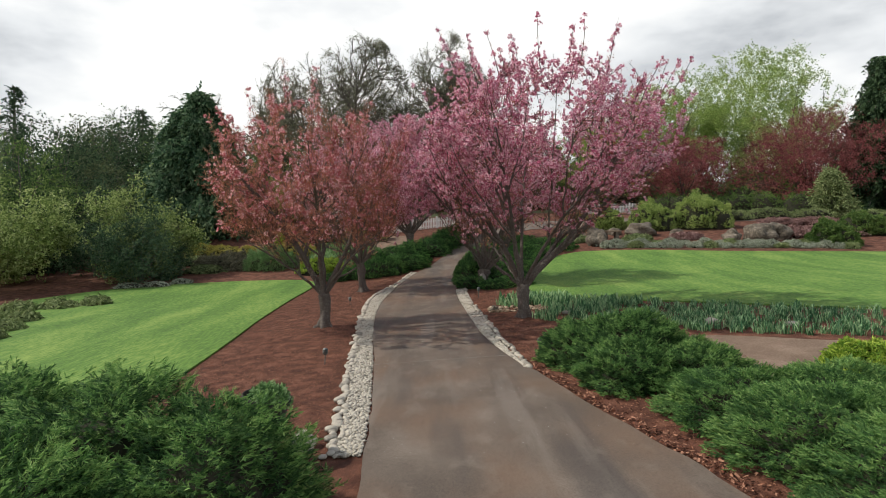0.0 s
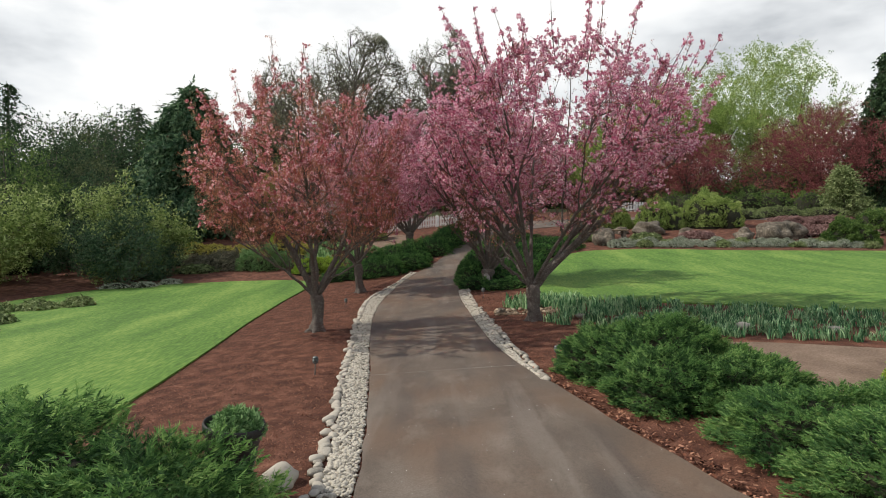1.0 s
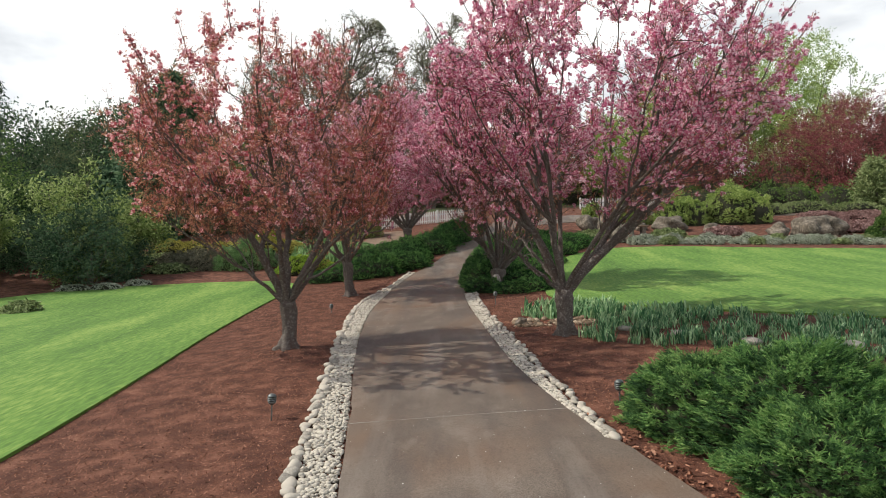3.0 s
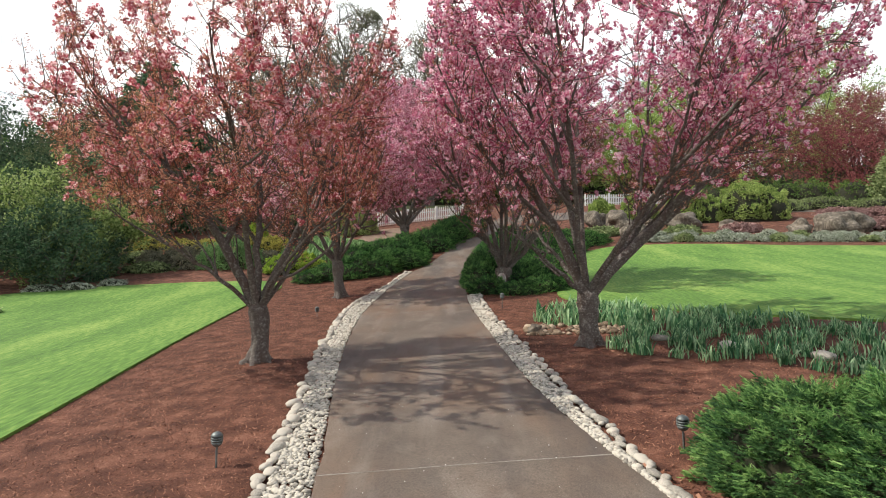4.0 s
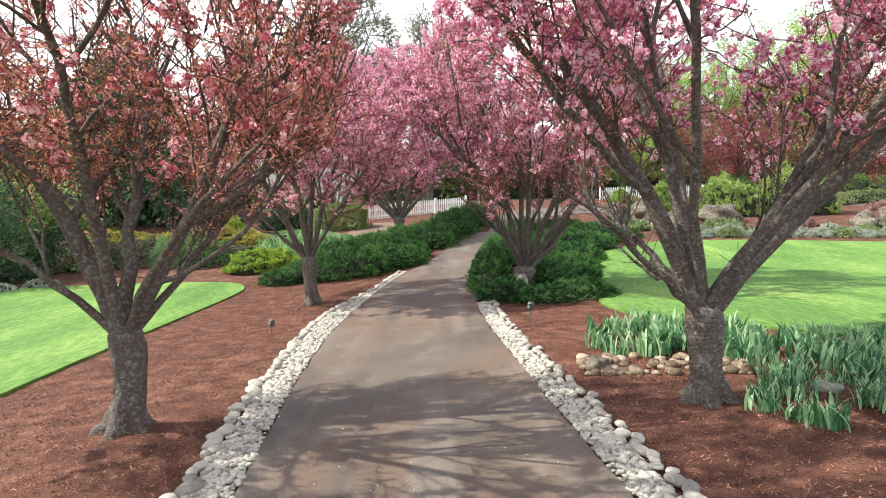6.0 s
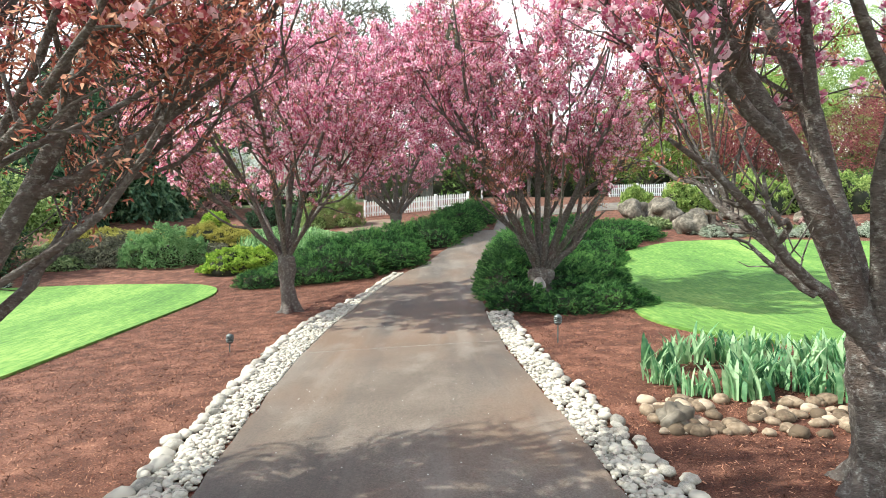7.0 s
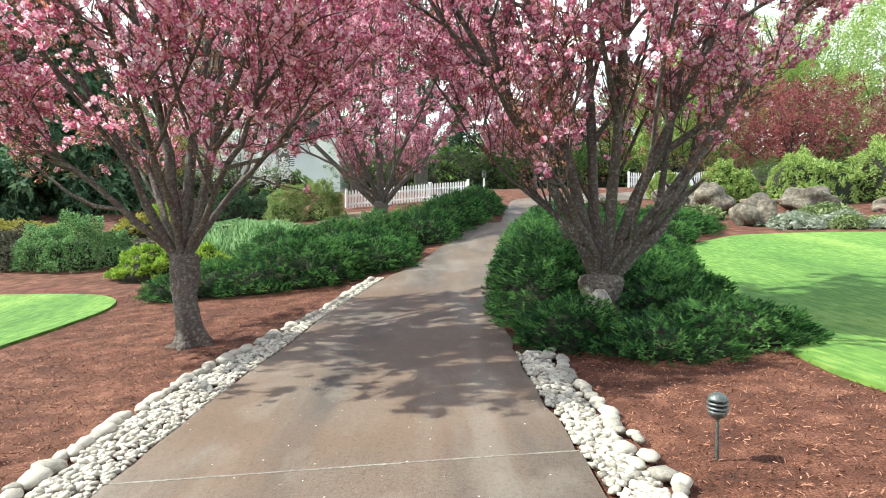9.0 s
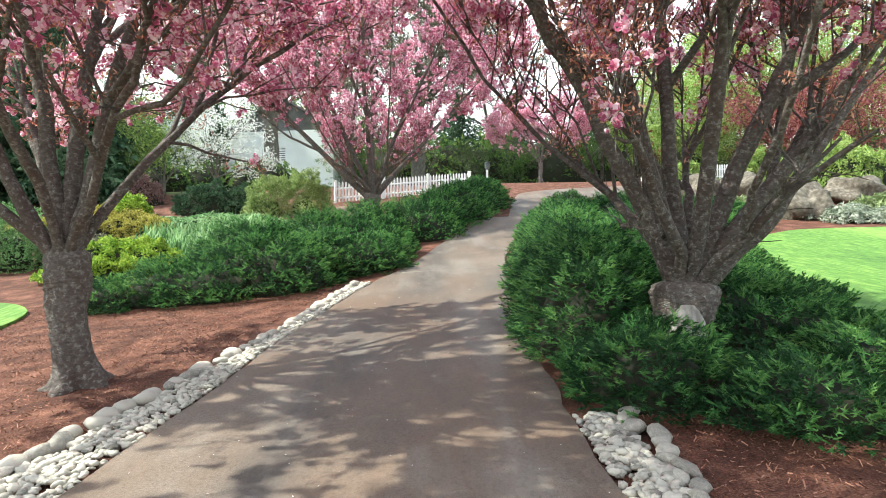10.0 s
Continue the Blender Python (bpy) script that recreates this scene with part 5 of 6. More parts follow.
for k in range(30):
    x = -150 + 138 * (k / 29) + _rng.uniform(-3, 3)
    y = 112 + 26 * _rng.random() + (12 if k % 2 else 0)
    src = _wood[(0, 4, 3, 1, 2, 5, 0, 4, 1, 3)[k % 10]]
    copy_thing(src, pose(x, y, gz(x, y) - 0.3, 0, 0, _rng.uniform(0, 360)) @ Matrix.Scale(_rng.uniform(0.95, 1.4), 4))
for k, (x, y) in enumerate([(-60, 72), (-51, 66), (-45, 74), (-38, 66), (-33, 76), (-52, 56), (-43, 53), (-34, 52), (-47, 44), (-37, 43), (-31, 45), (-40, 34), (-32, 27)]):
    src = _wood[(2, 1, 4, 5, 1, 4, 1, 4, 1, 4, 1, 5, 1)[k]]
    m = pose(x, y, gz(x, y) - 0.2, 0, 0, 77 * k)
    copy_thing(src, m @ Matrix.Scale(0.48 + 0.04 * (k % 4), 4))
for k, (x, y) in enumerate([(-26, 92), (-17, 98), (-8, 96), (1, 102), (10, 104), (19, 101), (28, 98), (37, 92), (47, 86), (57, 82), (66, 88), (76, 92), (52, 70), (60, 62)]):
    copy_thing(_wood[(1, 5, 1, 4, 1, 5, 1, 5, 1, 4, 1, 5, 1, 4)[k]], pose(x, y, gz(x, y) - 0.4, 0, 0, 50 * k) @ Matrix.Scale((0.75, 0.62)[k % 2], 4))

for k in range(21):
    x, y = -8 + 3.8 * k, 75 + 4 * _rng.random()
    copy_thing(_wood[(1, 5)[k % 2]], pose(x, y, gz(x, y) - 0.3, 0, 0, 71 * k) @ Matrix.Scale(0.34, 4))

mound("hedgerow", "dense dark green hedgerow closing the garden below the skyline", "hedge", lobes_along([(-24, 84), (-8, 82), (12, 80), (34, 78), (56, 74), (76, 66)], 4.2, 4.6, 4.5, 17, 0.6), 7000, 3.6, M_GREEN, LEAFTUFT, 210)
mound("hedgerow", "dense shady undergrowth at the edge of the wood", "hedge", lobes_along([(-27, 41), (-34, 50), (-44, 62), (-60, 70)], 3.2, 3.6, 3.6, 18, 0.5), 5000, 3.0, M_FIR, LEAFTUFT, 211)

# ---- rhododendrons, shrubs and low plants ----
for k, (x, y, r, h) in enumerate([(11.0, 48.4, 0.9, 1.25), (12.9, 46.6, 1.2, 1.75), (16.0, 45.8, 1.7, 2.1), (19.9, 46.0, 2.2, 2.5), (23.6, 36.4, 1.35, 1.5), (28.5, 40.5, 1.7, 1.5)]):
    mound("rhododendron", "rounded yellow-green rhododendron in the rock garden" if k < 4 else "low green rhododendron at the lawn's edge", "rhododendron",
          [(x - r * 0.3, y, r * 0.75, r * 0.8, h * 0.95), (x + r * 0.4, y - 0.2, r * 0.65, r * 0.7, h * 0.82), (x, y + r * 0.3, r * 0.7, r * 0.6, h)], 7500, 0.85, M_RHODO if k < 4 else M_GREEN, LEAFTUFT, 80 + k, "rhododendrons")
mound("golden_shrub", "rounded golden-yellow shrub against the hedge", "shrub", [(-7.5, 36.4, 1.2, 1.0, 0.85), (-6.7, 36.7, 0.95, 0.85, 0.78)], 9000, 0.48, M_YELLOW, LEAFTUFT, 90, "golden shrubs")
mound("golden_shrub", "low ochre and green heath on the bank", "shrub", [(-10.9, 42.8, 1.2, 1.0, 0.95), (-9.7, 42.6, 1.1, 1.0, 0.85), (-9.0, 42.3, 0.7, 0.8, 0.7)], 7000, 0.55, M_OCHRE, LEAFTUFT, 91, "golden shrubs")
mound("golden_shrub", "low golden heath behind the green shrub", "shrub", [(-17.0, 43.5, 1.4, 1.0, 0.85), (-15.5, 43.3, 1.2, 1.0, 0.8), (-13.6, 43.2, 1.0, 0.9, 0.75)], 6000, 0.6, M_OCHRE, LEAFTUFT, 92, "golden shrubs")
mound("green_shrub", "fresh green shrub with upright stems at the end of the lawn", "shrub", [(-10.6, 38.1, 1.0, 0.9, 1.6), (-11.6, 38.3, 0.95, 0.8, 1.3), (-9.8, 38.5, 0.75, 0.7, 1.05)], 7500, 0.5, M_HERB, LEAFTUFT, 93, core=0.5, up=0.5)
mound("grey_shrub", "twiggy grey-brown heath beside the lawn", "shrub", [(-12.9, 38.7, 1.0, 0.9, 1.15), (-13.9, 39.1, 1.0, 0.9, 1.05), (-12.1, 39.3, 0.8, 0.8, 1.0), (-9.0, 38.9, 0.8, 0.7, 0.7), (-15.2, 39.4, 1.0, 0.9, 0.9)], 7000, 0.55, M_HEATH, FINETUFT, 98, core=0.6, up=0.7)
mound("green_shrub", "leafy green shrub with reddish stems by the fence", "shrub", [(-6.4, 46.6, 1.1, 0.9, 1.55), (-5.2, 46.8, 1.2, 0.9, 1.75)], 5000, 0.5, M_WILLOW, FINETUFT, 94, core=0.35, up=1.1)
mound("undergrowth", "dense dark green shrubs below the weeping conifer", "shrub", lobes_along([(-30, 53), (-25, 57), (-13.5, 59), (-9.5, 59.5)], 1.7, 1.7, 2.0, 19, 0.3), 3600, 1.5, M_GREEN, LEAFTUFT, 212)
mound("undergrowth", "shady green shrubs under the maples above the rock garden", "shrub", lobes_along([(22.5, 60), (28, 57), (35, 54)], 1.9, 1.7, 2.0, 23, 0.3), 5200, 1.0, M_GREEN, LEAFTUFT, 216)
mound("ground_cover", "mixed green and dusky ground cover above the rock garden", "ground cover", [(24.0, 50.0, 2.0, 1.5, 0.8), (27.5, 50.5, 2.1, 1.5, 0.9), (31.0, 50.0, 2.0, 1.5, 0.8), (34.5, 48.5, 2.0, 1.5, 0.8)], 4200, 0.9, M_GREY, LEAFTUFT, 217)
mound("heather", "broad dusky pink heather carpet on the slope", "heather", [(26.0, 46.3, 1.8, 1.2, 0.55), (29.0, 46.4, 1.9, 1.2, 0.55), (32.0, 45.4, 1.8, 1.2, 0.55)], 3600, 0.8, M_HEATHER, FINETUFT, 218, "heathers", core=0.7)
mound("dark_shrub", "dark glossy evergreen shrub near the fence", "shrub", [(-9.2, 47.6, 1.3, 1.0, 1.2), (-8.0, 47.8, 1.1, 0.9, 1.0)], 6000, 0.6, M_DUSK, LEAFTUFT, 95)
mound("red_shrub", "clipped rust-red globe shrub", "shrub", [(-13.2, 50.6, 0.95, 0.9, 1.2)], 3500, 0.55, M_HEATHER, LEAFTUFT, 96)
mound("ground_cover", "low green ground cover between the iris bed and the shrubs", "ground cover", [(-9.6, 44.6, 1.6, 1.2, 0.3), (-8.0, 45.0, 1.5, 1.1, 0.3), (-6.6, 44.4, 1.3, 1.0, 0.28), (-11.6, 45.4, 1.6, 1.1, 0.32), (-5.2, 43.2, 1.0, 0.8, 0.25)], 3000, 1.0, M_HERB, FINETUFT, 99, up=0.9)
mound("ground_cover", "low grey-green ground cover at the end of the lawn", "ground cover", [(-14.8, 38.2, 1.3, 0.8, 0.45), (-16.4, 41.2, 1.6, 1.0, 0.5), (-14.2, 41.4, 1.5, 0.9, 0.5), (-12.4, 41.6, 1.2, 0.8, 0.45)], 2600, 1.0, M_GREY, FINETUFT, 215, up=0.7)
mound("globe_shrub", "small clipped green globe shrub", "shrub", [(-12.2, 47.5, 0.75, 0.7, 0.8)], 1000, 1.0, M_YELLOW, LEAFTUFT, 97)
mound("lime_plant", "low lime-green leafy plant on bare soil", "plant", [(7.3, 10.9, 0.75, 0.6, 0.5), (8.1, 11.1, 0.6, 0.5, 0.42)], 3600, 0.55, M_YELLOW, LEAFTUFT, 89)
mound("pale_flowers", "low pale flowering plants before the dark evergreens", "plant", [(-17.4, 33.9, 0.9, 0.4, 0.32), (-16.0, 34.1, 0.9, 0.4, 0.32), (-14.9, 34.9, 0.7, 0.4, 0.3)], 1100, 0.5, M_SILVER, FINETUFT, 219)
for k, (x, y, r) in enumerate([(-17.8, 28.3, 0.9), (-16.4, 28.9, 0.7), (-19.2, 27.6, 0.9), (-17.0, 24.4, 0.9), (-16.2, 22.2, 0.9), (-15.4, 20.4, 0.8), (-18.4, 23.0, 1.0), (-17.5, 20.6, 1.0)]):
    mound("catmint_clump", "low grey-green herb clump in a bed cut into the lawn", "plant", [(x, y, r, r * 0.8, 0.42)], 320, 1.1, M_GREY, FINETUFT, 100 + k, "herb clumps", core=0.7)
_k = 0
for (x, y) in spline([(10.5, 38.7), (12.5, 38.3), (17.5, 36.9), (24.0, 34.9)], 0.75):
    for dy in (0.0, 0.9):
        _k += 1
        mound("lavender_clump", "pale silvery lavender clump along the lawn's far edge", "plant", [(x + 0.2 * math.sin(_k * 2.1), y + dy + 0.15 * math.sin(_k * 3.3), 0.55, 0.5, 0.36 + 0.09 * math.sin(_k * 1.7))],
              420, 0.55, M_SILVER if _k % 5 else M_GREY, FINETUFT, 120 + _k, "lavender clumps", core=0.7, up=1.2)
for k, (x, y, r) in enumerate([(23.5, 40.2, 1.5), (26.0, 39.6, 1.5), (25.0, 42.0, 1.6), (28.0, 43.0, 1.6), (16.4, 40.6, 1.0), (13.0, 40.4, 0.9), (8.8, 41.4, 1.0)]):
    mound("heather", "dusky pink and brown heather carpet among boulders", "heather", [(x, y, r, r * 0.7, 0.5), (x + r * 0.7, y + 0.2, r * 0.7, r * 0.6, 0.42)], 800, 1.0, M_HEATHER if k < 5 else M_GREY, FINETUFT, 180 + k, "heathers", core=0.7)

# ---- irises ----
def blade_fan(seed, n, height, girth=1.0):
    """A fan of upright sword leaves."""
    rng = np.random.default_rng(seed)
    vs, fs = [], []
    for i in range(n):
        h, w = height * rng.uniform(0.45, 1.1), rng.uniform(0.011, 0.021) * girth
        az, bend = rng.uniform(0, 2 * math.pi), rng.uniform(0.1, 0.7)
        o = np.array([rng.normal() * 0.12, rng.normal() * 0.12, 0])
        d = np.array([math.cos(az), math.sin(az), 0])
        s = np.array([-d[1], d[0], 0])
        k = len(vs) * 1
        pts = [o + d * bend * h * t ** 2.2 + np.array([0, 0, h * (t - 0.12 * bend * t * t)]) for t in (0, 0.3, 0.55, 0.78, 0.92, 1)]
        for p, ww in zip(pts, (0.75, 1.05, 1.1, 0.85, 0.5, 0.04)):
            vs += [p - s * w * ww, p + s * w * ww]
        for q in range(5):
            fs += [(k + 2 * q, k + 2 * q + 1, k + 2 * q + 3), (k + 2 * q, k + 2 * q + 3, k + 2 * q + 2)]
    return np.array(vs), np.array(fs)


_fans, _swords = [], []
for k in range(4):
    _swords.append(np_mesh("sword_leaf_plant", *blade_fan(240 + k, 34, 0.46), M_HERB))
for k in range(6):
    o = new("iris_plant", np_mesh("iris_plant", *blade_fan(200 + k, 26 if k < 3 else 44, 0.46 if k < 3 else 0.40, 1.7 if k < 3 else 1.0), M_IRIS))
    tagged(o, "clump of blue-green sword-leaved irises in the bed", "iris", "irises")
    _fans.append(o)
IRIS = np.array([(2.0, 22.0), (1.95, 20.9), (2.65, 19.0), (2.75, 18.2), (3.4, 17.6), (5.0, 16.4), (6.2, 15.2), (9, 13.6), (13, 12.9), (17, 12.2), (18, 13.0), (12.0, 16.2), (9.0, 18.4), (6.4, 20.2), (5.4, 21.1), (4.2, 22.6), (2.7, 23.0)])
_rng = np.random.default_rng(8)
_spots = []
while len(_spots) < 290:
    x, y = _rng.uniform(1.9, 14), _rng.uniform(12.2, 23)
    if inside(IRIS, np.array([x]), np.array([y]))[0] and all((x - a) ** 2 + (y - b) ** 2 > (0.17 if y < 20.9 else 0.115) ** 2 * (1 + x * 0.16) for a, b in _spots) and (x - 2.5) ** 2 + (y - 18.5) ** 2 > 0.12 and not (x < 3.4 and 19.4 < y < 20.95):
        _spots.append((x, y))
for k, (x, y) in enumerate(_spots):
    m = pose(x, y, gz(x, y) + 0.0, _rng.uniform(-6, 6), _rng.uniform(-6, 6), _rng.uniform(0, 360)) @ Matrix.Scale(_rng.uniform(0.55, 0.95) * (0.8 if x > 4.5 else 1.0), 4)
    if k < 6:
        _fans[k].matrix_basis = m
    else:
        o = copy_thing(_fans[k % 3 + (0 if y > 19.6 else 3)], m)
        o.matrix_basis = m
for k in range(110):
    a, r = _rng.uniform(0, 6.283), math.sqrt(_rng.random())
    x, y = -6.9 + 2.1 * r * math.cos(a), 41.0 + 2.5 * r * math.sin(a)
    m = pose(x, y, gz(x, y), 0, 0, _rng.uniform(0, 360)) @ Matrix.Scale(_rng.uniform(0.9, 1.4), 4)
    o = new("sword_leaf_plant", _swords[k % 4])
    o.matrix_basis = m
    tagged(o, "clump of fresh green sword leaves behind the hedge", "plant", "sword plants behind the hedge")


# ---- rocks ----
def rock(name, label, x, y, r, h, seed, material, group="", sub=3, sink=0.25, rough=0.22):
    v, f = blob(seed, rough, 1.0, sub, 1.3)
    v2 = v + unit(v) * np.array([[0.10 * noise.noise(Vector(p) * 3 + Vector((seed, 0, 0))) + 0.05 * noise.noise(Vector(p) * 7 + Vector((0, seed, 0))) + (0.03 * noise.noise(Vector(p) * 15) if sub > 3 else 0.0)] for p in v])
    o = new(name, np_mesh(name, v2 * (r, r * 0.8, h), f, material, True))
    o.matrix_basis = pose(x, y, gz(x, y) + h * (1 - sink) * 0.55, 0, 0, seed * 47 % 360)
    return tagged(o, label, "rock", group)


for k, (x, y, r, h) in enumerate([(9.5, 44.3, 0.85, 0.78), (10.6, 43.5, 0.95, 0.78), (10.3, 39.6, 0.68, 0.74), (14.3, 43.2, 1.1, 0.66), (18.8, 38.9, 0.75, 0.5), (20.4, 38.6, 1.0, 0.75), (21.9, 39.4, 0.9, 0.7), (16.5, 41.8, 0.6, 0.35), (12.7, 43.9, 0.5, 0.35)]):
    rock("boulder", "large weathered grey-brown boulder in the rock garden", x, y, r, h, 300 + k, M_ROCK, "boulders", 4, rough=0.24)
rock("boulder", "mossy dark boulder among field stones by the irises", 1.66, 20.35, 0.18, 0.13, 320, M_ROCK, "", 4, rough=0.34)
rock("boulder", "small grey rock beside the garden pot", -2.12, 8.75, 0.22, 0.18, 323, M_COBBLE)
_rng = np.random.default_rng(12)
for k in range(120):
    x = 1.45 + 2.2 * _rng.random()
    y = 21.1 - 0.95 * _rng.random() - 0.2 * (x - 1.5)
    s = _rng.uniform(0.035, 0.092)
    rock("field_stone", "rounded buff field stone edging the iris bed", x, y, s * 1.25, s * 0.75, 330 + k, M_FIELD, "field stones", 2, 0.2, 0.12)
for k, (x, y, s) in enumerate([(4.6, 18.0, 0.22), (5.6, 17.0, 0.2), (3.8, 19.0, 0.17), (7.0, 16.2, 0.22), (8.6, 15.2, 0.2)]):
    rock("field_stone", "flat grey stone lying among the irises", x, y, s, s * 0.45, 400 + k, M_COBBLE, "stones among irises", 2, 0.1, 0.12)

# ---- stone bench between the boulders ----
bench = thing("stone_bench", "low grey stone slab bench between boulders", "bench", 11.9, 42.2, turn=8)
for bx in (-0.42, 0.42):
    bm = bmesh.new()
    box(bm, bx - 0.13, -0.17, -0.15, bx + 0.13, 0.17, 0.46, 0.03)
    part("support", bm, M_ROCK, bench)
bm = bmesh.new()
box(bm, -0.72, -0.24, 0.46, 0.72, 0.24, 0.57, 0.025)
part("seat", bm, M_FIELD, bench, "pale flat stone slab")

# ---- garden pot ----
_x, _y = -2.58, 8.3
pot = thing("garden_pot", "tall dark plastic pot, leaning, with a leafy green plant", "plant pot", _x, _y)
pot.matrix_basis = pot.matrix_basis @ pose(0, 0, 0, 4, 8, 0)
bm = bmesh.new()
lathe(bm, [(0.20, -0.1), (0.215, 0.06), (0.285, 0.84), (0.29, 0.85), (0.312, 0.852), (0.318, 0.87), (0.318, 0.935), (0.31, 0.945), (0.296, 0.94), (0.288, 0.86), (0.27, 0.80), (0.02, 0.795)], 36)
part("tub", bm, M_BARREL, pot, "", True)
_rng = np.random.default_rng(3)
_p = unit(_rng.normal(size=(1300, 3))) * (0.27, 0.27, 0.24) * _rng.uniform(0.7, 1, (1300, 1))
_p[:, 2] = np.abs(_p[:, 2]) + 0.84
_p[:, 0] += 0.04
v, f = scatter(*LEAFTUFT, _p, bases(_rng.normal(size=_p.shape) + (0, 0, 0.8), _rng), _rng.uniform(0.32, 0.6, 1300))
part_np("plant", v, f, M_HERB, pot, "leafy green herb", False, "stuff")


# ---- picket fences ----
def picket_fence(label, a, b, height, n_post):
    a, b = np.array(a), np.array(b)
    n = int(np.linalg.norm(b - a) / 0.15)
    turn = math.degrees(math.atan2(b[1] - a[1], b[0] - a[0]))
    ob = thing("picket_fence", label, "fence", *a, turn=turn)
    z0 = gz(*a)
    length = float(np.linalg.norm(b - a))
    at = lambda s: gz(*(a + (b - a) * s)) - z0
    bm = bmesh.new()
    box(bm, -0.04, -0.012, 0.0, 0.04, 0.012, height - 0.07)
    t = [v for v in bm.verts if v.co.z > 0.1]
    tip = bm.verts.new((0, 0.012, height)), bm.verts.new((0, -0.012, height))
    q = sorted(t, key=lambda v: (v.co.x, v.co.y))
    bm.faces.new((q[1], q[3], tip[0]))
    bm.faces.new((q[0], q[2], tip[1]))
    bm.faces.new((q[0], q[1], tip[0], tip[1]))
    bm.faces.new((q[2], q[3], tip[0], tip[1]))
    me = bpy.data.meshes.new("picket")
    bm.to_mesh(me)
    bm.free()
    me.materials.append(M_WHITE)
    for i in range(n + 1):
        o = new("picket", me)
        o.parent, o.matrix_basis = ob, pose(length * i / n, 0, at(i / n) + 0.04)
    for zr in (0.22, height * 0.72):
        p = np.array([(length * s, 0.03, at(s) + zr) for s in np.linspace(0, 1, 9)])
        v, f = tube(p, np.full(9, 0.035), 4)
        part_np("rail", v, f, M_WHITE, ob)
    for i in range(n_post):
        s = i / (n_post - 1)
        bm = bmesh.new()
        box(bm, -0.055, -0.02, -0.2, 0.055, 0.09, height + 0.08, 0.006)
        box(bm, -0.075, -0.04, height + 0.08, 0.075, 0.11, height + 0.11, 0.006)
        o = part("post", bm, M_WHITE, ob)
        o.matrix_basis = pose(length * s, 0.035, at(s))


picket_fence("white painted picket fence behind the juniper hedge", (-4.3, 49.2), (1.75, 52.0), 0.88, 4)
picket_fence("white painted picket fence above the rock garden", (12.2, 57.5), (20.5, 58.5), 0.9, 5)

lantern = thing("lantern_post", "small white lantern post at the end of the fence", "lamp post", 2.6, 52.3)
bm = bmesh.new()
box(bm, -0.05, -0.05, -0.2, 0.05, 0.05, 1.0, 0.008)
part("post", bm, M_WHITE, lantern)
bm = bmesh.new()
lathe(bm, [(0.04, 1.0), (0.11, 1.04), (0.13, 1.26), (0.10, 1.27)], 6)
part("lantern_body", bm, M_METAL, lantern, "dark metal lantern")
bm = bmesh.new()
lathe(bm, [(0.15, 1.27), (0.10, 1.34), (0.02, 1.42), (0.01, 1.46)], 6)
part("lantern_cap", bm, M_LAMPDARK, lantern)

# ---- house on the hill ----
house = thing("house", "pale grey-white clapboard house with a grey roof", "house", -14.5, 78, turn=-12)
for i in range(26):
    bm = bmesh.new()
    box(bm, -4.0, -0.02, 0.2 * i, 6.0, 0.1, 0.2 * i + 0.205)
    for v in bm.verts:
        if v.co.z > 0.2 * i + 0.1 and v.co.y < 0.05:
            v.co.y += 0.018
    part("board", bm, M_SIDING, house)
bm = bmesh.new()
box(bm, -4.0, 0.1, -0.3, 6.0, 7.0, 5.2)
part("wall", bm, M_SIDING, house)
bm = bmesh.new()
for s in (-1, 1):
    vs = [bm.verts.new(p) for p in ((1 + s * 5.5, -0.4, 5.0), (1 + s * 5.5, 7.4, 5.0), (1, 7.4, 8.2), (1, -0.4, 8.2))]
    f0 = bm.faces.new(vs)
    r = bmesh.ops.extrude_face_region(bm, geom=[f0])
    bmesh.ops.translate(bm, vec=(0, 0, 0.2), verts=[g for g in r["geom"] if isinstance(g, bmesh.types.BMVert)])
vs = [bm.verts.new(p) for p in ((-4, 0.05, 5.2), (6, 0.05, 5.2), (1, 0.05, 8.1))]
bm.faces.new(vs)
part("roof", bm, M_ROOF, house, "grey shingle roof")
bm = bmesh.new()
box(bm, -6.6, 0.4, -0.3, -4.0, 5.0, 2.6)
part("porch", bm, M_WHITE, house, "white lean-to porch")
bm = bmesh.new()
vs = [bm.verts.new(p) for p in ((-6.9, 0.2, 2.5), (-3.9, 0.2, 3.6), (-3.9, 5.2, 3.6), (-6.9, 5.2, 2.5))]
r = bmesh.ops.extrude_face_region(bm, geom=[bm.faces.new(vs)])
bmesh.ops.translate(bm, vec=(0, 0, 0.15), verts=[g for g in r["geom"] if isinstance(g, bmesh.types.BMVert)])
part("porch_roof", bm, M_ROOF, house)
for x, z, w in ((-5.5, 0.9, 0.5), (1.0, 2.4, 0.9)):
    bm = bmesh.new()
    box(bm, x - w / 2, -0.01 if x > -4 else 0.37, z, x + w / 2, 0.03 if x > -4 else 0.42, z + w * 1.5)
    win = part("window", bm, M_PANE, house)
    bm = bmesh.new()
    yy = -0.03 if x > -4 else 0.35
    for bx in ((x - w / 2 - 0.08, z - 0.08, x - w / 2, z + w * 1.5 + 0.08), (x + w / 2, z - 0.08, x + w / 2 + 0.08, z + w * 1.5 + 0.08), (x - w / 2, z - 0.08, x + w / 2, z), (x - w / 2, z + w * 1.5, x + w / 2, z + w * 1.5 + 0.08), (x - 0.02, z, x + 0.02, z + w * 1.5)):
        box(bm, bx[0], yy, bx[1], bx[2], yy + 0.06, bx[3])
    part("window_frame", bm, M_WHITE, win)

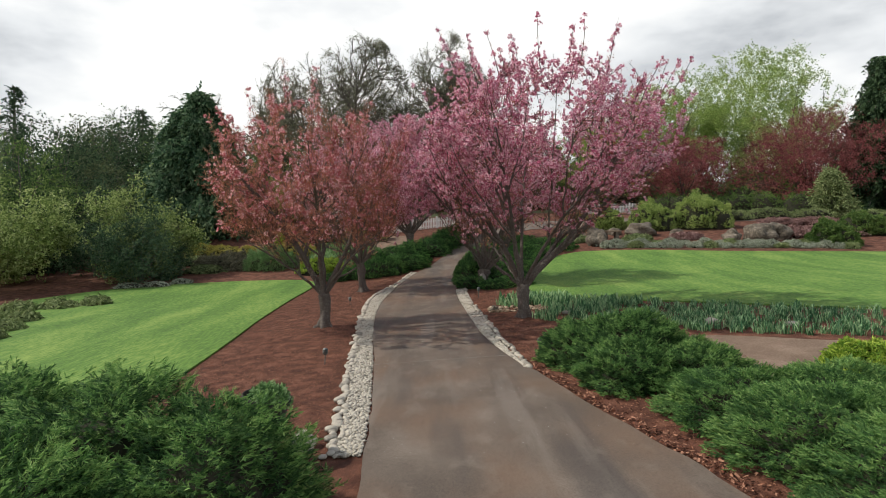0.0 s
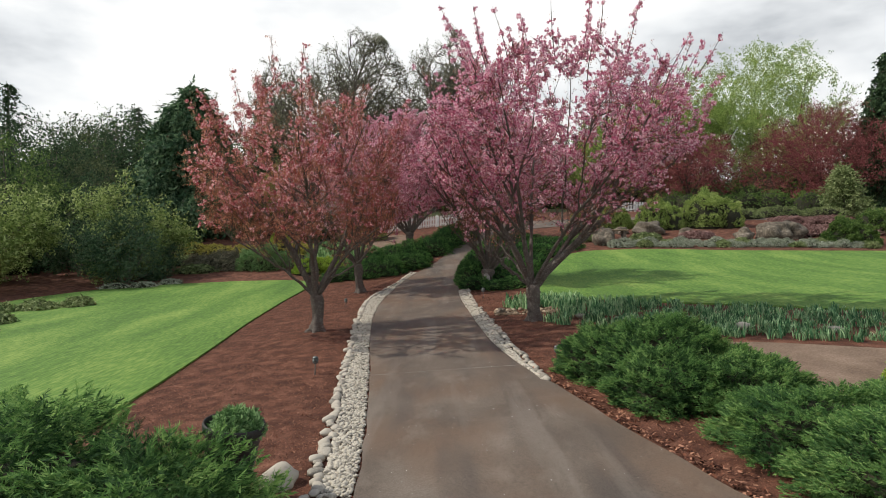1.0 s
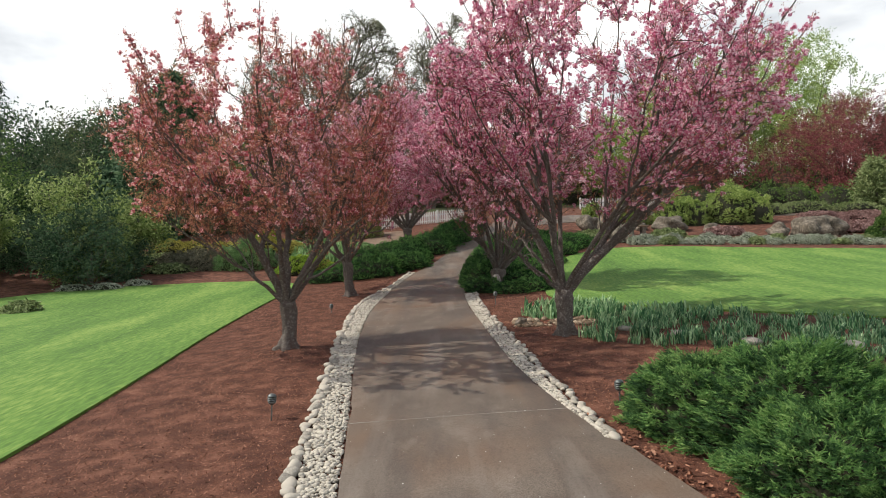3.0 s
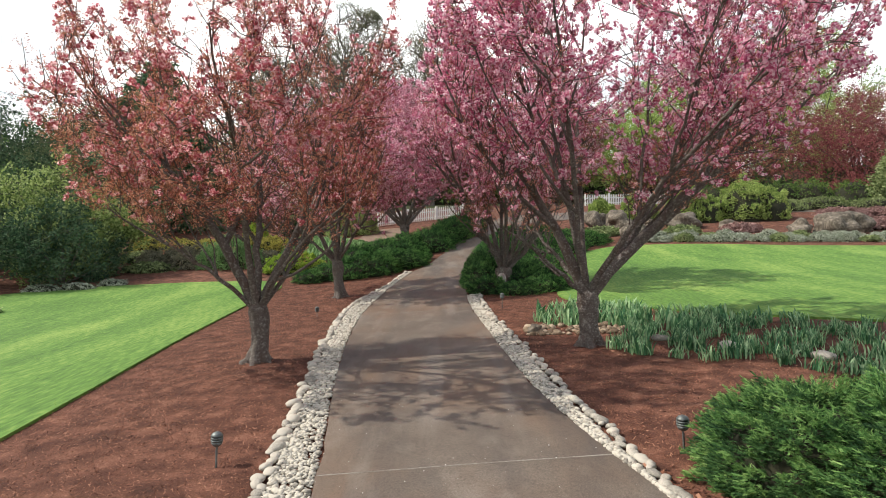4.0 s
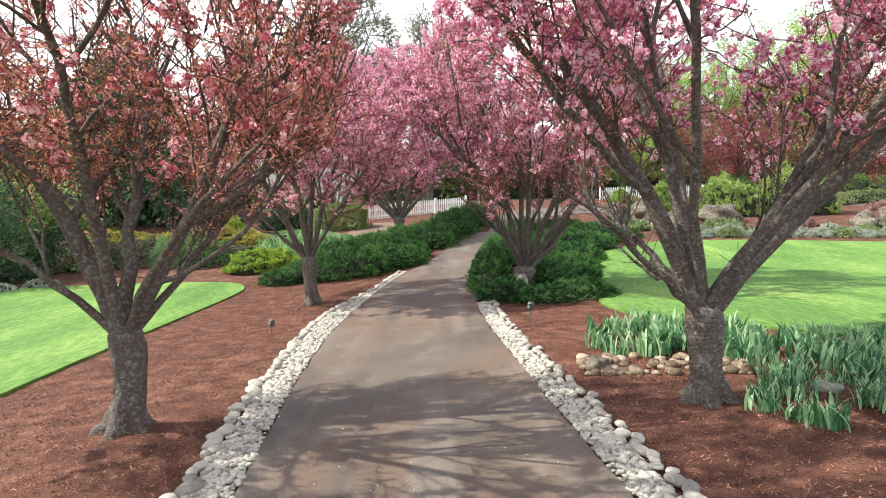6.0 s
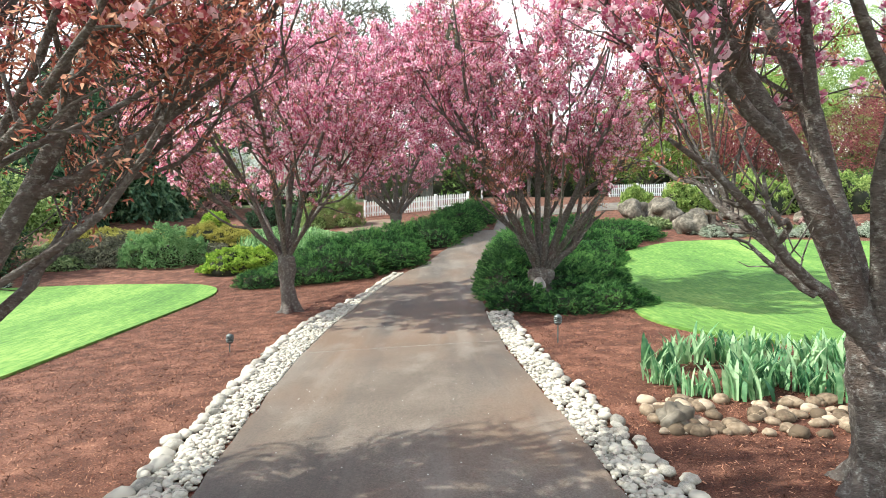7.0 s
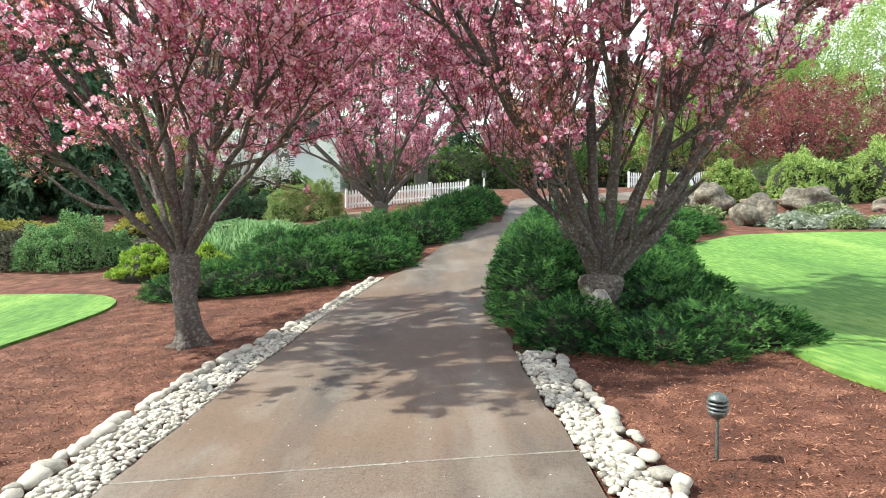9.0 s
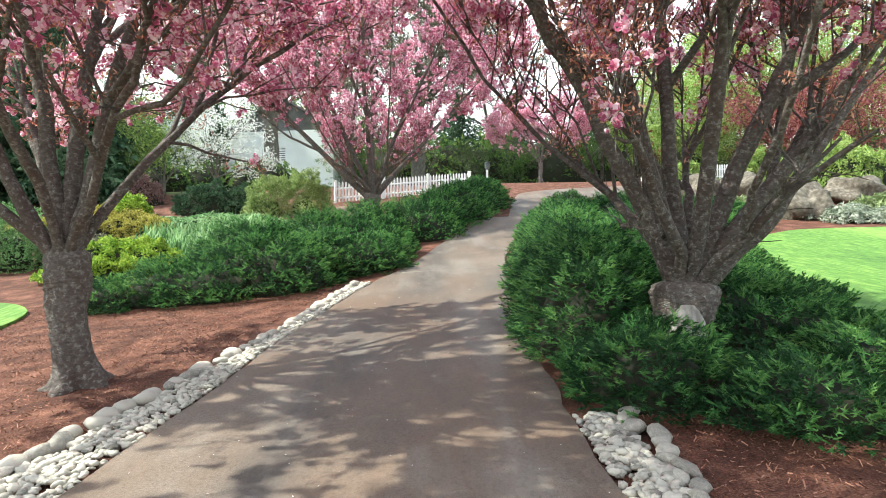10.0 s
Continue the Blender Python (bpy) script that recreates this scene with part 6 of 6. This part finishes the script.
# ---- bark chips and grass ----
_rng = np.random.default_rng(21)
n = 230000
_x, _y = _rng.uniform(-7.2, 6.0, n), 3 + 33 * _rng.random(n) ** 0.9
l_, r_ = smooth_edge(EDGE_L, _y), smooth_edge(EDGE_R, _y)
keep = ((_x < l_ - 0.55) | (_x > r_ + 0.4)) & ~inside(LAWN_L, _x, _y) & ~inside(LAWN_R, _x, _y)
_x, _y = _x[keep], _y[keep]
_tv = np.array([(-0.5, -0.5, 0), (0.5, -0.4, 0.1), (0.45, 0.5, 0), (-0.5, 0.45, 0.12)])
_up = np.column_stack([_rng.normal(size=(len(_x), 2)) * 0.5, np.ones(len(_x))])
_s = np.column_stack([_rng.uniform(0.014, 0.05, len(_x)), _rng.uniform(0.004, 0.010, len(_x)), np.full(len(_x), 0.02)])
v, f = scatter(_tv, np.array([(0, 1, 2, 3)]), np.column_stack([_x, _y, ground_z(_x, _y) + _rng.uniform(0.004, 0.022, len(_x))]), bases(_up, _rng), _s)
chips = new("bark_chips", np_mesh("bark_chips", v, f, M_CHIP))
tagged(chips, "loose shreds of reddish bark mulch on the beds", "mulch", kind="stuff")
for outline, n, name, label in ((LAWN_L, 80000, "grass", "short mown grass blades of the lower lawn"), (LAWN_R, 80000, "grass", "short mown grass blades of the upper lawn")):
    (x0, y0), (x1, y1) = outline.min(0), outline.max(0)
    _x = _rng.uniform(x0, x1, n)
    _y = _rng.uniform(y0, y1, n)
    k_ = inside(outline, _x, _y)
    _x, _y = _x[k_], _y[k_]
    m_ = len(_x)
    _up = np.column_stack([_rng.normal(size=(m_, 2)) * 0.45, np.ones(m_)])
    v, f = scatter(np.array([(-0.5, 0, 0), (0.5, 0, 0), (0, 0.1, 1)]), np.array([(0, 1, 2)]), np.column_stack([_x, _y, ground_z(_x, _y) + 0.045]), bases(_up, _rng),
                   np.column_stack([np.full(m_, 0.010), np.full(m_, 0.02), _rng.uniform(0.012, 0.026, m_)]))
    tagged(new(name, np_mesh(name, v, f, M_BLADE)), label, "grass", kind="stuff")

# ---- fallen petals on the drive ----
_y = 8 + 26 * _rng.random(600)
_x = smooth_edge(EDGE_L, _y) + (smooth_edge(EDGE_R, _y) - smooth_edge(EDGE_L, _y)) * _rng.random(600)
v, f = scatter(_tv, np.array([(0, 1, 2, 3)]), np.column_stack([_x, _y, ground_z(_x, _y) + 0.040]), bases(np.column_stack([_rng.normal(size=(600, 2)) * 0.15, np.ones(600)]), _rng), _rng.uniform(0.006, 0.014, 600))
tagged(new("fallen_petals", np_mesh("fallen_petals", v, f, M_WHITEBLOOM)), "scattered pale petals fallen on the drive", "petals", kind="stuff")

# ---- dry leaf litter along the drive's edge ----
_y = 3.5 + 10 * _rng.random(1300)
_x = smooth_edge(EDGE_R, _y) + 0.02 + np.abs(_rng.normal(size=1300)) * 0.16
v, f = scatter(_tv, np.array([(0, 1, 2, 3)]), np.column_stack([_x, _y, ground_z(_x, _y) + _rng.uniform(0.012, 0.045, 1300)]), bases(np.column_stack([_rng.normal(size=(1300, 2)) * 0.5, np.ones(1300)]), _rng),
               np.column_stack([_rng.uniform(0.03, 0.07, 1300), _rng.uniform(0.015, 0.035, 1300), np.full(1300, 0.05)]))
tagged(new("leaf_litter", np_mesh("leaf_litter", v, f, M_CHIP)), "dry brown leaves gathered along the drive's edge", "leaf litter", kind="stuff")
